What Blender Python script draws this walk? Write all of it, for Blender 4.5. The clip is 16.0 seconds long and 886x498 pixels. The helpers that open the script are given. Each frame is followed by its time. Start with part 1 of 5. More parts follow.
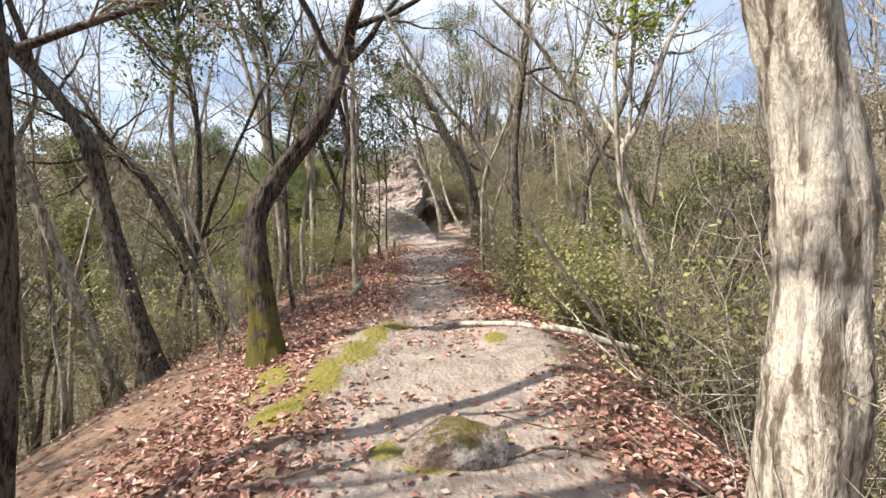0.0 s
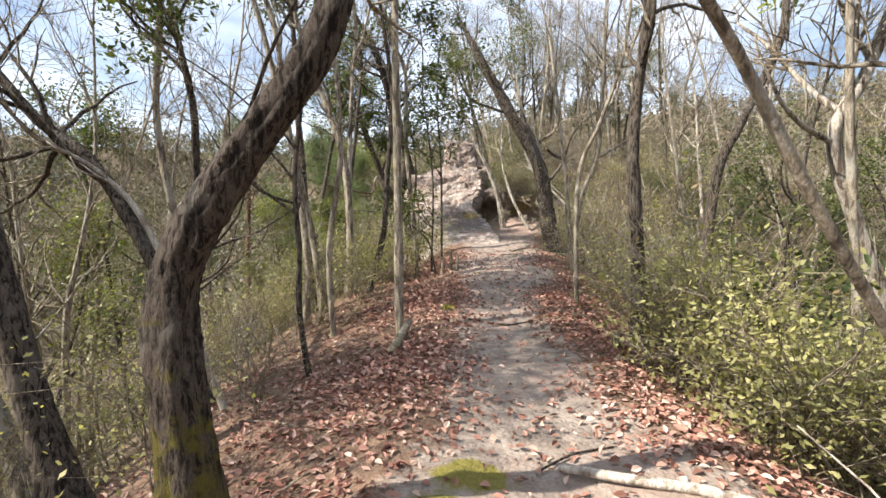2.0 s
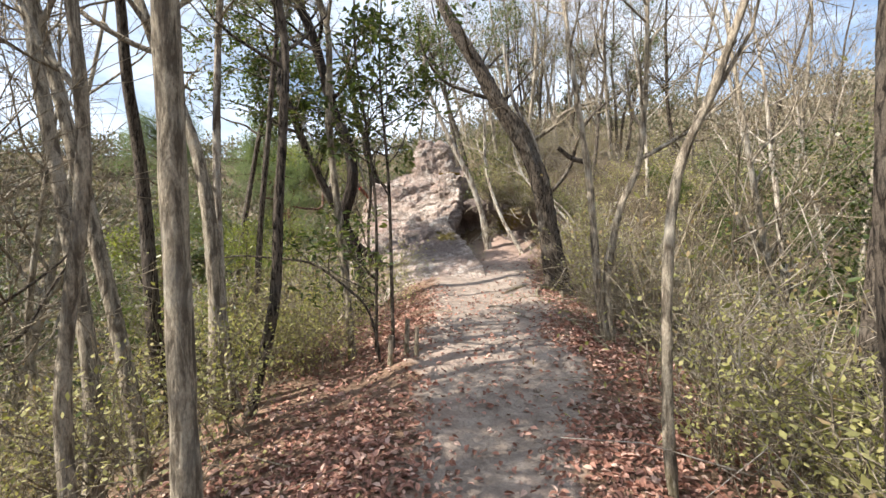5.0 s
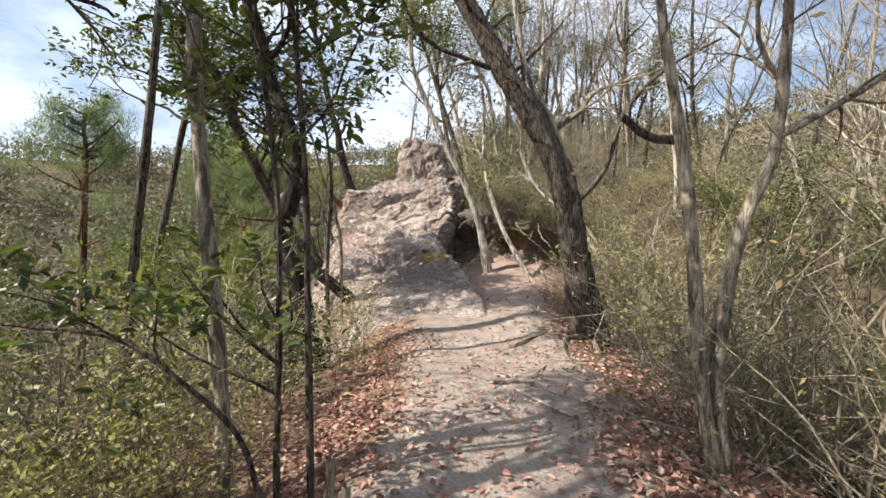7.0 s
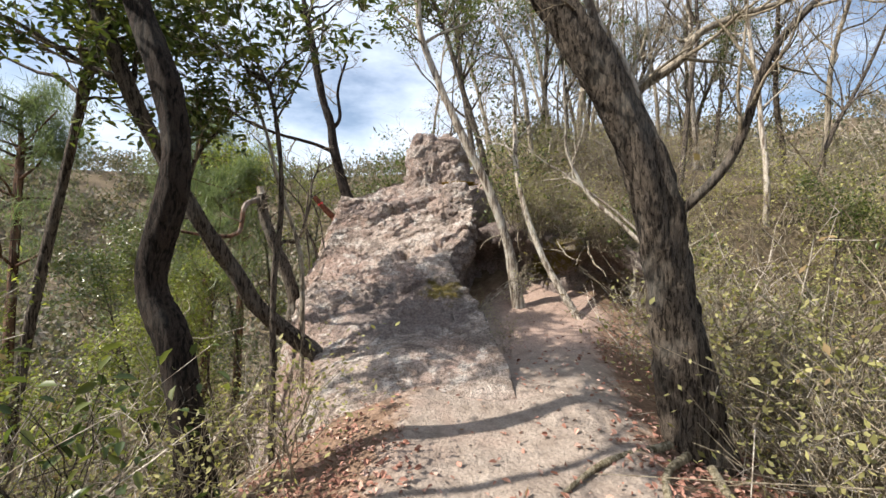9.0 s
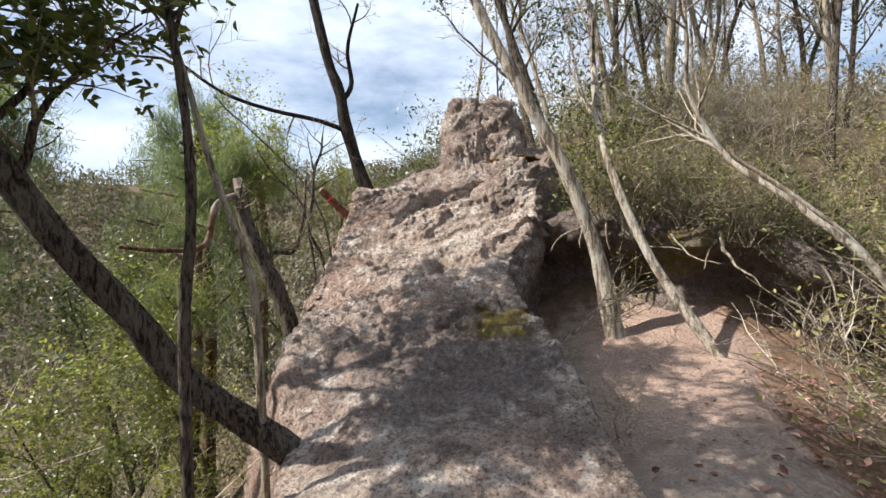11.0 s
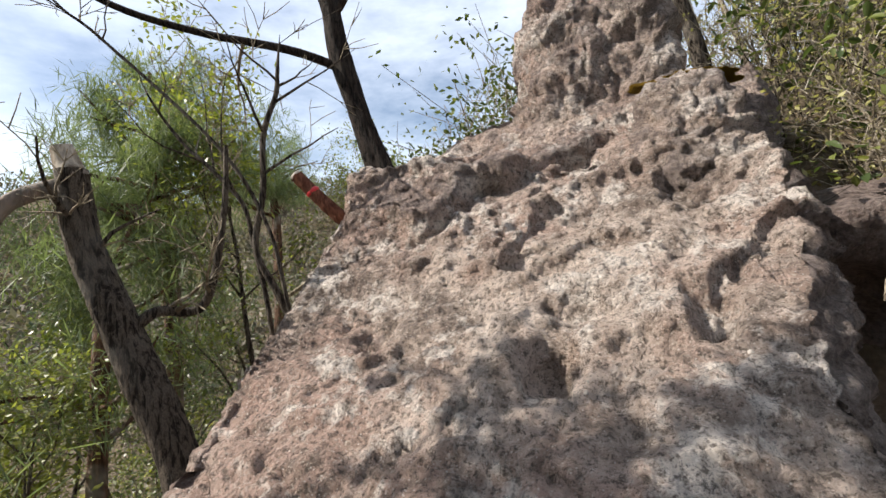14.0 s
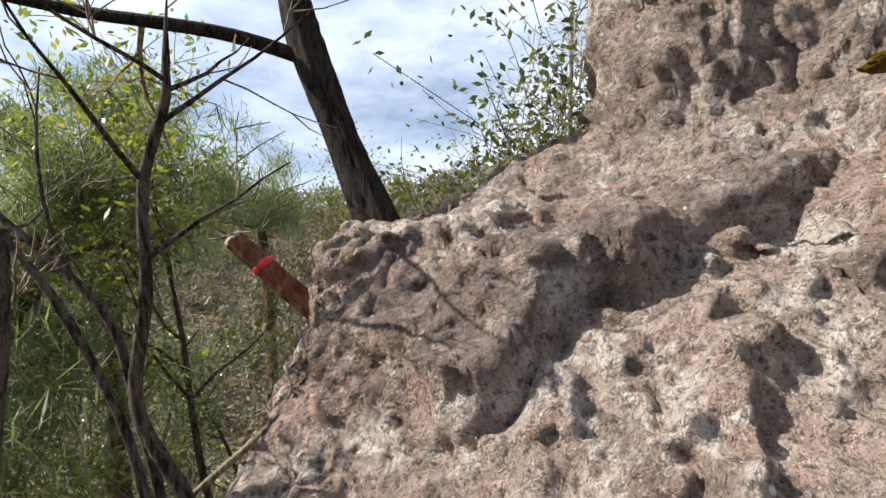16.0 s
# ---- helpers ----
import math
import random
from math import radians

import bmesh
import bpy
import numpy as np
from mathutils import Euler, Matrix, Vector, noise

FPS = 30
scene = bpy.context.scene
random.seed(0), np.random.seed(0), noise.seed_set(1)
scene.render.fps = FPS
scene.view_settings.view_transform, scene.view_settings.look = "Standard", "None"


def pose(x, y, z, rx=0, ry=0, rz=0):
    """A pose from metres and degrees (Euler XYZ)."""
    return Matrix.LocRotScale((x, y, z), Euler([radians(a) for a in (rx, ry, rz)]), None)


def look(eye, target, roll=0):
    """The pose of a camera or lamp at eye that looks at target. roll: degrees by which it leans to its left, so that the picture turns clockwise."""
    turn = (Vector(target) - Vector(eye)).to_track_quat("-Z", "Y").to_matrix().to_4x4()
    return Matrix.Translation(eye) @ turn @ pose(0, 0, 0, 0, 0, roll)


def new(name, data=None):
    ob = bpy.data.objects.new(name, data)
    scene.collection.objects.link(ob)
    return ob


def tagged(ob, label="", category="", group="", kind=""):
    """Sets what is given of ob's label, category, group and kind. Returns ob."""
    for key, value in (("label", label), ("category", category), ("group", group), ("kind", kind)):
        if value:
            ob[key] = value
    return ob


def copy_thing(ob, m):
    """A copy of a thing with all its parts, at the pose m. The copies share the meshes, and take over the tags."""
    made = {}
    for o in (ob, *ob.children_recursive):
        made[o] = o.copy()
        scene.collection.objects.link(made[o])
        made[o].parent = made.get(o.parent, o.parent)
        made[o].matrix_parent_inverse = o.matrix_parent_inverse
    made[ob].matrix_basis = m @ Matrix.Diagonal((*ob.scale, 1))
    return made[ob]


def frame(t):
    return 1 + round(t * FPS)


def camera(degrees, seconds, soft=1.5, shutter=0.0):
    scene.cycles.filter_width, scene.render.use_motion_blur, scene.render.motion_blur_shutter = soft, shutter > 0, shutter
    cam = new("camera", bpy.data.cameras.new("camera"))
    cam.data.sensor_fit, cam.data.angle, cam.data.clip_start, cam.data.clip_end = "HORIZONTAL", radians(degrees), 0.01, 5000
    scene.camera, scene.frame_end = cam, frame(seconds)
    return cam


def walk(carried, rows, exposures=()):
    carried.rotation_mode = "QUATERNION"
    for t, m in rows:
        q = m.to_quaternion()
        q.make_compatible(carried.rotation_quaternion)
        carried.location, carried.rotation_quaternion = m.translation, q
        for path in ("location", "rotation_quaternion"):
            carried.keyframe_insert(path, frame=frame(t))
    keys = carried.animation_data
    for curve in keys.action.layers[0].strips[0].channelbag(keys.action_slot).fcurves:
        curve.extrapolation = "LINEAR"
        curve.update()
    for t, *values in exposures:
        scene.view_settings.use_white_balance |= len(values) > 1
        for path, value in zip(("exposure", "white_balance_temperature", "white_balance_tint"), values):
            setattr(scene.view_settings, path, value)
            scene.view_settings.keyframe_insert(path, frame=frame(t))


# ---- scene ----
cam = camera(87.7, 16.0)
METRES, EYE, TILT, LEAN, TURN = 18.5, 1.5, 0.0, 0.0, 0.0
ROWS = [
    (0.0, 0.0, 0.0, 0.0, 0.0, 0.0, 0.0),
    (0.5, -0.0028, 0.0303, 0.0026, 4.64, 0.24, 0.66),
    (1.0, -0.007, 0.0629, 0.0112, 5.57, -0.52, -0.11),
    (1.5, -0.0116, 0.0933, 0.0175, 6.73, -1.27, -0.31),
    (2.0, -0.0177, 0.1206, 0.0238, 6.46, -1.67, -0.08),
    (2.5, -0.0193, 0.149, 0.0297, 5.32, -1.6, 0.33),
    (3.0, -0.0224, 0.1784, 0.0351, 4.35, -1.61, 0.64),
    (3.5, -0.0166, 0.2093, 0.0404, 4.81, -1.58, 0.49),
    (6.0, -0.0203, 0.3733, 0.0623, 3.94, -0.97, 1.27),
    (6.5, -0.0193, 0.4089, 0.0635, 3.59, -0.58, 0.8),
    (7.0, -0.0211, 0.4435, 0.0657, 3.65, 0.1, 0.44),
    (7.5, -0.0204, 0.4778, 0.0683, 3.69, 0.37, 0.27),
    (8.0, -0.0186, 0.5097, 0.0678, 4.3, 0.69, -0.23),
    (8.5, -0.0197, 0.549, 0.0748, 5.49, 1.25, -0.39),
    (9.0, -0.0162, 0.5835, 0.0809, 7.47, 1.35, -0.21),
    (11.5, -0.0431, 0.7446, 0.0908, 15.1, 0.74, 3.05),
    (12.0, -0.0511, 0.7767, 0.0913, 16.84, 0.68, 3.67),
    (12.5, -0.0604, 0.8062, 0.0933, 18.82, 1.02, 4.07),
    (13.0, -0.0695, 0.8348, 0.0961, 19.44, 1.11, 4.26),
    (13.5, -0.0762, 0.8633, 0.0985, 20.39, 1.38, 4.39),
    (14.0, -0.0882, 0.8868, 0.1049, 21.08, 1.84, 4.29),
    (14.5, -0.091, 0.9078, 0.1025, 21.83, 2.06, 4.54),
    (15.0, -0.0961, 0.9314, 0.1137, 24.33, 2.64, 5.82),
    (15.5, -0.1137, 0.9462, 0.125, 25.89, 2.87, 6.18),
    (16.0, -0.1219, 0.9601, 0.1343, 22.4, 2.36, 6.48),
]
walk(cam, [(t, pose(0, 0, EYE, TILT, LEAN, TURN) @ pose(METRES * x, METRES * y, METRES * z, 90 + pitch, roll, yaw)) for t, x, y, z, yaw, pitch, roll in ROWS], [(0, 1.05), (4, 1.18), (7, 0.97), (9.5, 0.9), (12, 0.8), (14.5, 0.76), (16, 0.8)])

# ---- sky, sun ----
SUN_AZ, SUN_EL = 246.0, 43.0      # compass bearing (from +y towards +x) and height of the sun
world = bpy.data.worlds.new("sky")
scene.world = world
world.use_nodes = True
wn, wl = world.node_tree.nodes, world.node_tree.links
wn.clear()
w_out, w_bg, w_sky = wn.new("ShaderNodeOutputWorld"), wn.new("ShaderNodeBackground"), wn.new("ShaderNodeTexSky")
w_sky.sky_type, w_sky.sun_disc = "NISHITA", False
w_sky.sun_elevation, w_sky.sun_rotation = radians(SUN_EL), radians(SUN_AZ)
w_sky.air_density, w_sky.dust_density, w_sky.ozone_density = 1.0, 1.6, 1.0
w_co, w_map, w_noise, w_ramp, w_mix = (wn.new("ShaderNodeTexCoord"), wn.new("ShaderNodeMapping"), wn.new("ShaderNodeTexNoise"),
                                       wn.new("ShaderNodeValToRGB"), wn.new("ShaderNodeMix"))
w_map.inputs["Scale"].default_value = (1.0, 1.0, 2.6)
w_noise.inputs["Scale"].default_value, w_noise.inputs["Detail"].default_value, w_noise.inputs["Roughness"].default_value = 2.2, 7.0, 0.58
w_ramp.color_ramp.elements[0].color = (0.06, 0.06, 0.06, 1)
w_ramp.color_ramp.elements[0].position, w_ramp.color_ramp.elements[1].position = 0.36, 0.74
w_mix.data_type = "RGBA"
w_mix.inputs["B"].default_value = (9.2, 10.0, 11.4, 1)
wl.new(w_co.outputs["Generated"], w_map.inputs["Vector"])
wl.new(w_map.outputs["Vector"], w_noise.inputs["Vector"])
wl.new(w_noise.outputs["Fac"], w_ramp.inputs["Fac"])
wl.new(w_ramp.outputs["Color"], w_mix.inputs["Factor"])
wl.new(w_sky.outputs["Color"], w_mix.inputs["A"])
wl.new(w_mix.outputs["Result"], w_bg.inputs["Color"])
wl.new(w_bg.outputs["Background"], w_out.inputs["Surface"])
w_bg.inputs["Strength"].default_value = 0.092

sun = new("sun", bpy.data.lights.new("sun", "SUN"))
sun.data.energy, sun.data.angle, sun.data.color = 5.0, radians(0.55), (1.0, 0.925, 0.835)
_sd = Vector((math.sin(radians(SUN_AZ)) * math.cos(radians(SUN_EL)), math.cos(radians(SUN_AZ)) * math.cos(radians(SUN_EL)), math.sin(radians(SUN_EL))))
sun.matrix_world = look(_sd * 60, (0, 0, 0))


# ---- materials ----
class Mat:
    """A node material in the making: a principled shader and short ways to add noise, ramps and mixes."""
    def __init__(self, name, rough=0.85, spec=0.3):
        self.m = bpy.data.materials.new(name)
        self.m.use_nodes = True
        self.n, self.l = self.m.node_tree.nodes, self.m.node_tree.links
        self.b = self.n["Principled BSDF"]
        self.b.inputs["Roughness"].default_value = rough
        self.b.inputs["Specular IOR Level"].default_value = spec
        self.co = self.n.new("ShaderNodeTexCoord").outputs["Object"]

    def scaled(self, sx, sy, sz, vec=None):
        mp = self.n.new("ShaderNodeMapping")
        mp.inputs["Scale"].default_value = (sx, sy, sz)
        self.l.new(vec or self.co, mp.inputs["Vector"])
        return mp.outputs["Vector"]

    def noise(self, scale, detail=4.0, rough=0.6, vec=None, distort=0.0):
        t = self.n.new("ShaderNodeTexNoise")
        t.inputs["Scale"].default_value, t.inputs["Detail"].default_value, t.inputs["Roughness"].default_value = scale, detail, rough
        t.inputs["Distortion"].default_value = distort
        self.l.new(vec or self.co, t.inputs["Vector"])
        return t.outputs["Fac"]

    def voronoi(self, scale, feature="F1", vec=None):
        t = self.n.new("ShaderNodeTexVoronoi")
        t.feature = feature
        t.inputs["Scale"].default_value = scale
        self.l.new(vec or self.co, t.inputs["Vector"])
        return t.outputs["Distance"]

    def ramp(self, fac, *stops):
        r = self.n.new("ShaderNodeValToRGB")
        els = r.color_ramp.elements
        while len(els) < len(stops):
            els.new(0.5)
        for e, (p, c) in zip(els, stops):
            e.position, e.color = p, (*c, 1) if not isinstance(c, (int, float)) else (c, c, c, 1)
        self.l.new(fac, r.inputs["Fac"])
        return r.outputs["Color"]

    def mix(self, fac, a, b, kind="MIX"):
        x = self.n.new("ShaderNodeMix")
        x.data_type, x.blend_type = "RGBA", kind
        for sock, v in (("Factor", fac), ("A", a), ("B", b)):
            if isinstance(v, (int, float)):
                x.inputs[sock].default_value = v
            elif isinstance(v, tuple):
                x.inputs[sock].default_value = (*v, 1)
            else:
                self.l.new(v, x.inputs[sock])
        return x.outputs["Result"]

    def maths(self, op, a, b=0.0):
        x = self.n.new("ShaderNodeMath")
        x.operation = op
        for sock, v in zip(x.inputs, (a, b)):
            if isinstance(v, (int, float)):
                sock.default_value = v
            else:
                self.l.new(v, sock)
        return x.outputs["Value"]

    def attribute(self, name):
        a = self.n.new("ShaderNodeAttribute")
        a.attribute_name = name
        return a.outputs["Fac"]

    def island(self):
        return self.n.new("ShaderNodeNewGeometry").outputs["Random Per Island"]

    def one(self):
        return self.n.new("ShaderNodeObjectInfo").outputs["Random"]

    def height(self):
        sep = self.n.new("ShaderNodeSeparateXYZ")
        self.l.new(self.co, sep.inputs["Vector"])
        return sep.outputs["Z"]

    def up(self):
        sep = self.n.new("ShaderNodeSeparateXYZ")
        self.l.new(self.n.new("ShaderNodeNewGeometry").outputs["Normal"], sep.inputs["Vector"])
        return sep.outputs["Z"]

    def done(self, colour, bump=None, strength=0.5, dist=0.01, rough=None):
        self.l.new(colour, self.b.inputs["Base Color"])
        if rough is not None:
            self.l.new(rough, self.b.inputs["Roughness"])
        if bump is not None:
            bp = self.n.new("ShaderNodeBump")
            bp.inputs["Strength"].default_value, bp.inputs["Distance"].default_value = strength, dist
            self.l.new(bump, bp.inputs["Height"])
            self.l.new(bp.outputs["Normal"], self.b.inputs["Normal"])
        return self.m


def bark_material(name, dark, light, moss=0.0, moss_top=1.6, lichen=0.15, stretch=7.0, scale=14.0):
    k = Mat(name, 0.9, 0.2)
    v = k.scaled(1, 1, 1 / stretch)
    fis = k.noise(scale, 5, 0.65, v, 0.6)
    fine = k.noise(scale * 5, 4, 0.7, k.scaled(1, 1, 0.4))
    c = k.mix(k.ramp(fis, (0.41, 0.0), (0.55, 1.0)), dark, light)
    c = k.mix(k.maths("MULTIPLY", k.ramp(fine, (0.35, 1.0), (0.6, 0.0)), 0.55), c, tuple(0.45 * a for a in dark))
    blot = k.noise(2.3, 3, 0.6)
    c = k.mix(k.ramp(blot, (0.55, 0.0), (0.7, lichen * 3)), c, (0.46, 0.45, 0.40))
    if moss:
        hz = k.maths("SUBTRACT", 1.0, k.maths("DIVIDE", k.height(), moss_top))
        mk = k.maths("ADD", hz, k.maths("MULTIPLY", k.maths("SUBTRACT", k.noise(5.5, 5, 0.65), 0.5), 1.9))
        mcol = k.mix(k.noise(60, 3), (0.075, 0.07, 0.015), (0.20, 0.17, 0.035))
        c = k.mix(k.maths("MULTIPLY", k.ramp(mk, (0.62, 0.0), (0.82, 0.95)), moss), c, mcol)
    hgt = k.maths("ADD", fis, k.maths("MULTIPLY", fine, 0.35))
    return k.done(c, hgt, 1.0, 0.035)


def leaf_material(name, a, b, c3, rough=0.45, through_light=0.35):
    k = Mat(name, rough, 0.4)
    r = k.island()
    col = k.ramp(r, (0.0, a), (0.5, b), (1.0, c3))
    col = k.mix(k.maths("MULTIPLY", k.one(), 0.35), col, tuple(0.6 * x for x in b))
    k.l.new(col, k.b.inputs["Base Color"])
    tr = k.n.new("ShaderNodeBsdfTranslucent")
    k.l.new(k.mix(1.0, col, (1.25, 1.3, 0.75), "MULTIPLY"), tr.inputs["Color"])
    ms = k.n.new("ShaderNodeMixShader")
    ms.inputs["Fac"].default_value = through_light
    k.l.new(k.b.outputs["BSDF"], ms.inputs[1])
    k.l.new(tr.outputs["BSDF"], ms.inputs[2])
    k.l.new(ms.outputs["Shader"], k.n["Material Output"].inputs["Surface"])
    return k.m


BARK_DARK = bark_material("dark_bark", (0.022, 0.017, 0.013), (0.17, 0.14, 0.11), 0.0, 1.0, 0.06, 4.5, 42.0)
BARK_MOSSY = bark_material("mossy_bark", (0.016, 0.012, 0.009), (0.135, 0.108, 0.086), 0.9, 1.7, 0.1, 4.5, 42.0)
BARK_GREY = bark_material("grey_bark", (0.14, 0.115, 0.085), (0.47, 0.41, 0.315), 0.3, 0.5, 0.2, 5.0, 24.0)
BARK_PALE = bark_material("pale_bark", (0.13, 0.10, 0.075), (0.58, 0.52, 0.43), 0.0, 1.0, 0.3, 7.0, 20.0)
BARK_TWIG = bark_material("twig_bark", (0.17, 0.135, 0.09), (0.42, 0.36, 0.26), 0, 1, 0.1, 3.0, 20.0)
# darker copy of the dark bark, with backlit shade put into its colour
BARK_BACKLIT = bark_material("backlit_bark", (0.008, 0.006, 0.005), (0.06, 0.045, 0.035), 0.0, 1.0, 0.02, 4.5, 42.0)
BARK_PINE = bark_material("pine_bark", (0.05, 0.03, 0.02), (0.20, 0.115, 0.075))
WOOD_DEAD = bark_material("dead_wood", (0.26, 0.21, 0.16), (0.62, 0.56, 0.47), 0, 1, 0.0, 12.0, 9.0)
WOOD_RED = bark_material("red_brown_wood", (0.10, 0.035, 0.02), (0.24, 0.10, 0.06), 0, 1, 0.0, 8.0, 9.0)
LEAF_GREEN = leaf_material("evergreen_leaf", (0.045, 0.07, 0.022), (0.085, 0.118, 0.034), (0.19, 0.205, 0.055), 0.35, 0.35)
LEAF_BRIGHT = leaf_material("bright_evergreen_leaf", (0.11, 0.14, 0.03), (0.20, 0.23, 0.05), (0.34, 0.35, 0.09), 0.4, 0.45)
LEAF_SHRUB = leaf_material("shrub_leaf", (0.23, 0.23, 0.09), (0.37, 0.355, 0.14), (0.52, 0.48, 0.22), 0.55, 0.4)
LEAF_DRY = leaf_material("withered_leaf", (0.20, 0.14, 0.07), (0.28, 0.20, 0.10), (0.36, 0.28, 0.16), 0.8, 0.3)
LEAF_FAR = leaf_material("far_crown", (0.075, 0.095, 0.05), (0.19, 0.17, 0.12), (0.29, 0.245, 0.20), 0.9, 0.2)
NEEDLE = leaf_material("pine_needle", (0.10, 0.13, 0.07), (0.15, 0.195, 0.10), (0.23, 0.27, 0.14), 0.5, 0.45)


def litter_material():
    k = Mat("leaf_litter", 0.75, 0.25)
    c = k.ramp(k.island(), (0.0, (0.16, 0.075, 0.052)), (0.35, (0.30, 0.15, 0.108)), (0.75, (0.44, 0.255, 0.195)), (1.0, (0.60, 0.44, 0.355)))
    return k.done(c, k.noise(80, 3), 0.3, 0.004)


def ground_material():
    k = Mat("trail_soil", 0.92, 0.2)
    path, moss = k.attribute("path"), k.attribute("moss")
    big, mid, fine = k.noise(1.1, 4, 0.6), k.noise(6, 5, 0.65), k.noise(45, 4, 0.7)
    dirt = k.mix(k.ramp(mid, (0.32, 0.0), (0.68, 1.0)), (0.195, 0.155, 0.125), (0.385, 0.325, 0.27))
    dirt = k.mix(k.ramp(fine, (0.36, 0.55), (0.55, 0.0)), dirt, (0.17, 0.135, 0.11))
    dirt = k.mix(k.ramp(big, (0.5, 0.0), (0.68, 0.55)), dirt, (0.36, 0.26, 0.21))
    duff = k.mix(k.ramp(mid, (0.3, 0.0), (0.7, 1.0)), (0.15, 0.095, 0.062), (0.34, 0.23, 0.16))
    duff = k.mix(k.ramp(fine, (0.4, 0.6), (0.6, 0.0)), duff, (0.075, 0.05, 0.035))
    duff = k.mix(k.ramp(k.attribute("slope"), (0.2, 0.0), (0.9, 1.0)), duff, k.mix(k.ramp(mid, (0.35, 0.0), (0.65, 1.0)), (0.07, 0.055, 0.034), (0.19, 0.145, 0.095)))
    clay = k.mix(k.ramp(fine, (0.36, 0.0), (0.6, 1.0)), (0.21, 0.14, 0.11), (0.43, 0.31, 0.25))
    dirt = k.mix(k.ramp(k.maths("ADD", k.attribute("clay"), k.maths("MULTIPLY", k.maths("SUBTRACT", mid, 0.5), 0.8)), (0.3, 0.0), (0.9, 0.75)), dirt, clay)
    edge = k.maths("ADD", path, k.maths("MULTIPLY", k.maths("SUBTRACT", mid, 0.5), 1.1))
    c = k.mix(k.ramp(edge, (0.38, 0.0), (0.62, 1.0)), duff, dirt)
    mm = k.maths("ADD", moss, k.maths("MULTIPLY", k.maths("SUBTRACT", k.noise(7, 5, 0.7), 0.5), 1.2))
    mossc = k.mix(k.noise(55, 3), (0.085, 0.078, 0.015), (0.28, 0.24, 0.05))
    c = k.mix(k.ramp(mm, (0.44, 0.0), (0.66, 0.95)), c, mossc)
    peb = k.voronoi(28, "F1")
    h = k.maths("ADD", k.maths("MULTIPLY", fine, 0.6), k.maths("ADD", mid, k.maths("MULTIPLY", peb, -0.4)))
    return k.done(c, h, 0.8, 0.03)


def rock_material():
    k = Mat("weathered_sandstone", 0.9, 0.25)
    big, mid, fine = k.noise(0.9, 5, 0.6), k.noise(4.5, 6, 0.68, None, 0.4), k.noise(38, 5, 0.72)
    streak = k.noise(9, 5, 0.65, k.scaled(1, 1, 0.22))
    c = k.mix(k.ramp(mid, (0.36, 0.0), (0.62, 1.0)), (0.44, 0.335, 0.27), (0.81, 0.685, 0.59))
    c = k.mix(k.ramp(big, (0.43, 0.0), (0.58, 0.75)), c, (0.47, 0.31, 0.25))
    c = k.mix(k.ramp(streak, (0.52, 0.0), (0.66, 0.6)), c, (0.17, 0.145, 0.12))
    c = k.mix(k.ramp(k.noise(1.7, 5, 0.7), (0.52, 0.0), (0.62, 0.7)), c, (0.17, 0.125, 0.10))
    c = k.mix(k.ramp(k.noise(3.1, 5, 0.75), (0.52, 0.0), (0.60, 0.9)), c, (0.87, 0.79, 0.71))
    c = k.mix(k.ramp(fine, (0.37, 0.85), (0.50, 0.0)), c, (0.10, 0.08, 0.066))
    c = k.mix(k.ramp(k.noise(70, 3, 0.6), (0.56, 0.0), (0.70, 0.75)), c, (0.60, 0.51, 0.43))
    grit = k.noise(95, 4, 0.75)
    c = k.mix(k.ramp(grit, (0.36, 0.7), (0.44, 0.0)), c, (0.085, 0.065, 0.052))
    c = k.mix(k.ramp(k.voronoi(52), (0.10, 0.8), (0.20, 0.0)), c, (0.76, 0.68, 0.60))
    # dark lichen crust, also used to paint shade into the outcrop's wall and foot
    cr = k.maths("ADD", k.attribute("crust_shade"), k.maths("MULTIPLY", k.maths("SUBTRACT", k.noise(5.5, 6, 0.75), 0.5), 1.5))
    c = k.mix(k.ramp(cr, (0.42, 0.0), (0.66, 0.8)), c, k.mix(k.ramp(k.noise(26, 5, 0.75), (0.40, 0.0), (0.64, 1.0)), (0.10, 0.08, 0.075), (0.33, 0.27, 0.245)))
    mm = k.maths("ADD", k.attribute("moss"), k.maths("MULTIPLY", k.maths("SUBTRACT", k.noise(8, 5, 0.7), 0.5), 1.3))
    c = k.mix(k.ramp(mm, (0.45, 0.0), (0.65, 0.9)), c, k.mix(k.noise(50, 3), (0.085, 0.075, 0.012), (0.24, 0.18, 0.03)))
    peb = k.voronoi(30, "SMOOTH_F1")
    h = k.maths("ADD", k.maths("ADD", k.maths("MULTIPLY", fine, 1.4), k.maths("MULTIPLY", grit, 0.7)), k.maths("ADD", mid, k.maths("MULTIPLY", peb, -0.7)))
    return k.done(c, h, 1.0, 0.05)


PEBBLE = Mat("pale_pebble", 0.7, 0.35)
PEBBLE = PEBBLE.done(PEBBLE.mix(PEBBLE.one(), (0.26, 0.21, 0.18), (0.52, 0.47, 0.41)), PEBBLE.noise(6), 0.3, 0.1)
MOSS = Mat("orange_moss", 0.95, 0.1)
MOSS = MOSS.done(MOSS.mix(MOSS.noise(14, 5, 0.7), (0.16, 0.10, 0.012), (0.42, 0.26, 0.035)), MOSS.noise(22, 5, 0.8), 1.0, 0.2)
LITTER, SOIL, ROCK = litter_material(), ground_material(), rock_material()


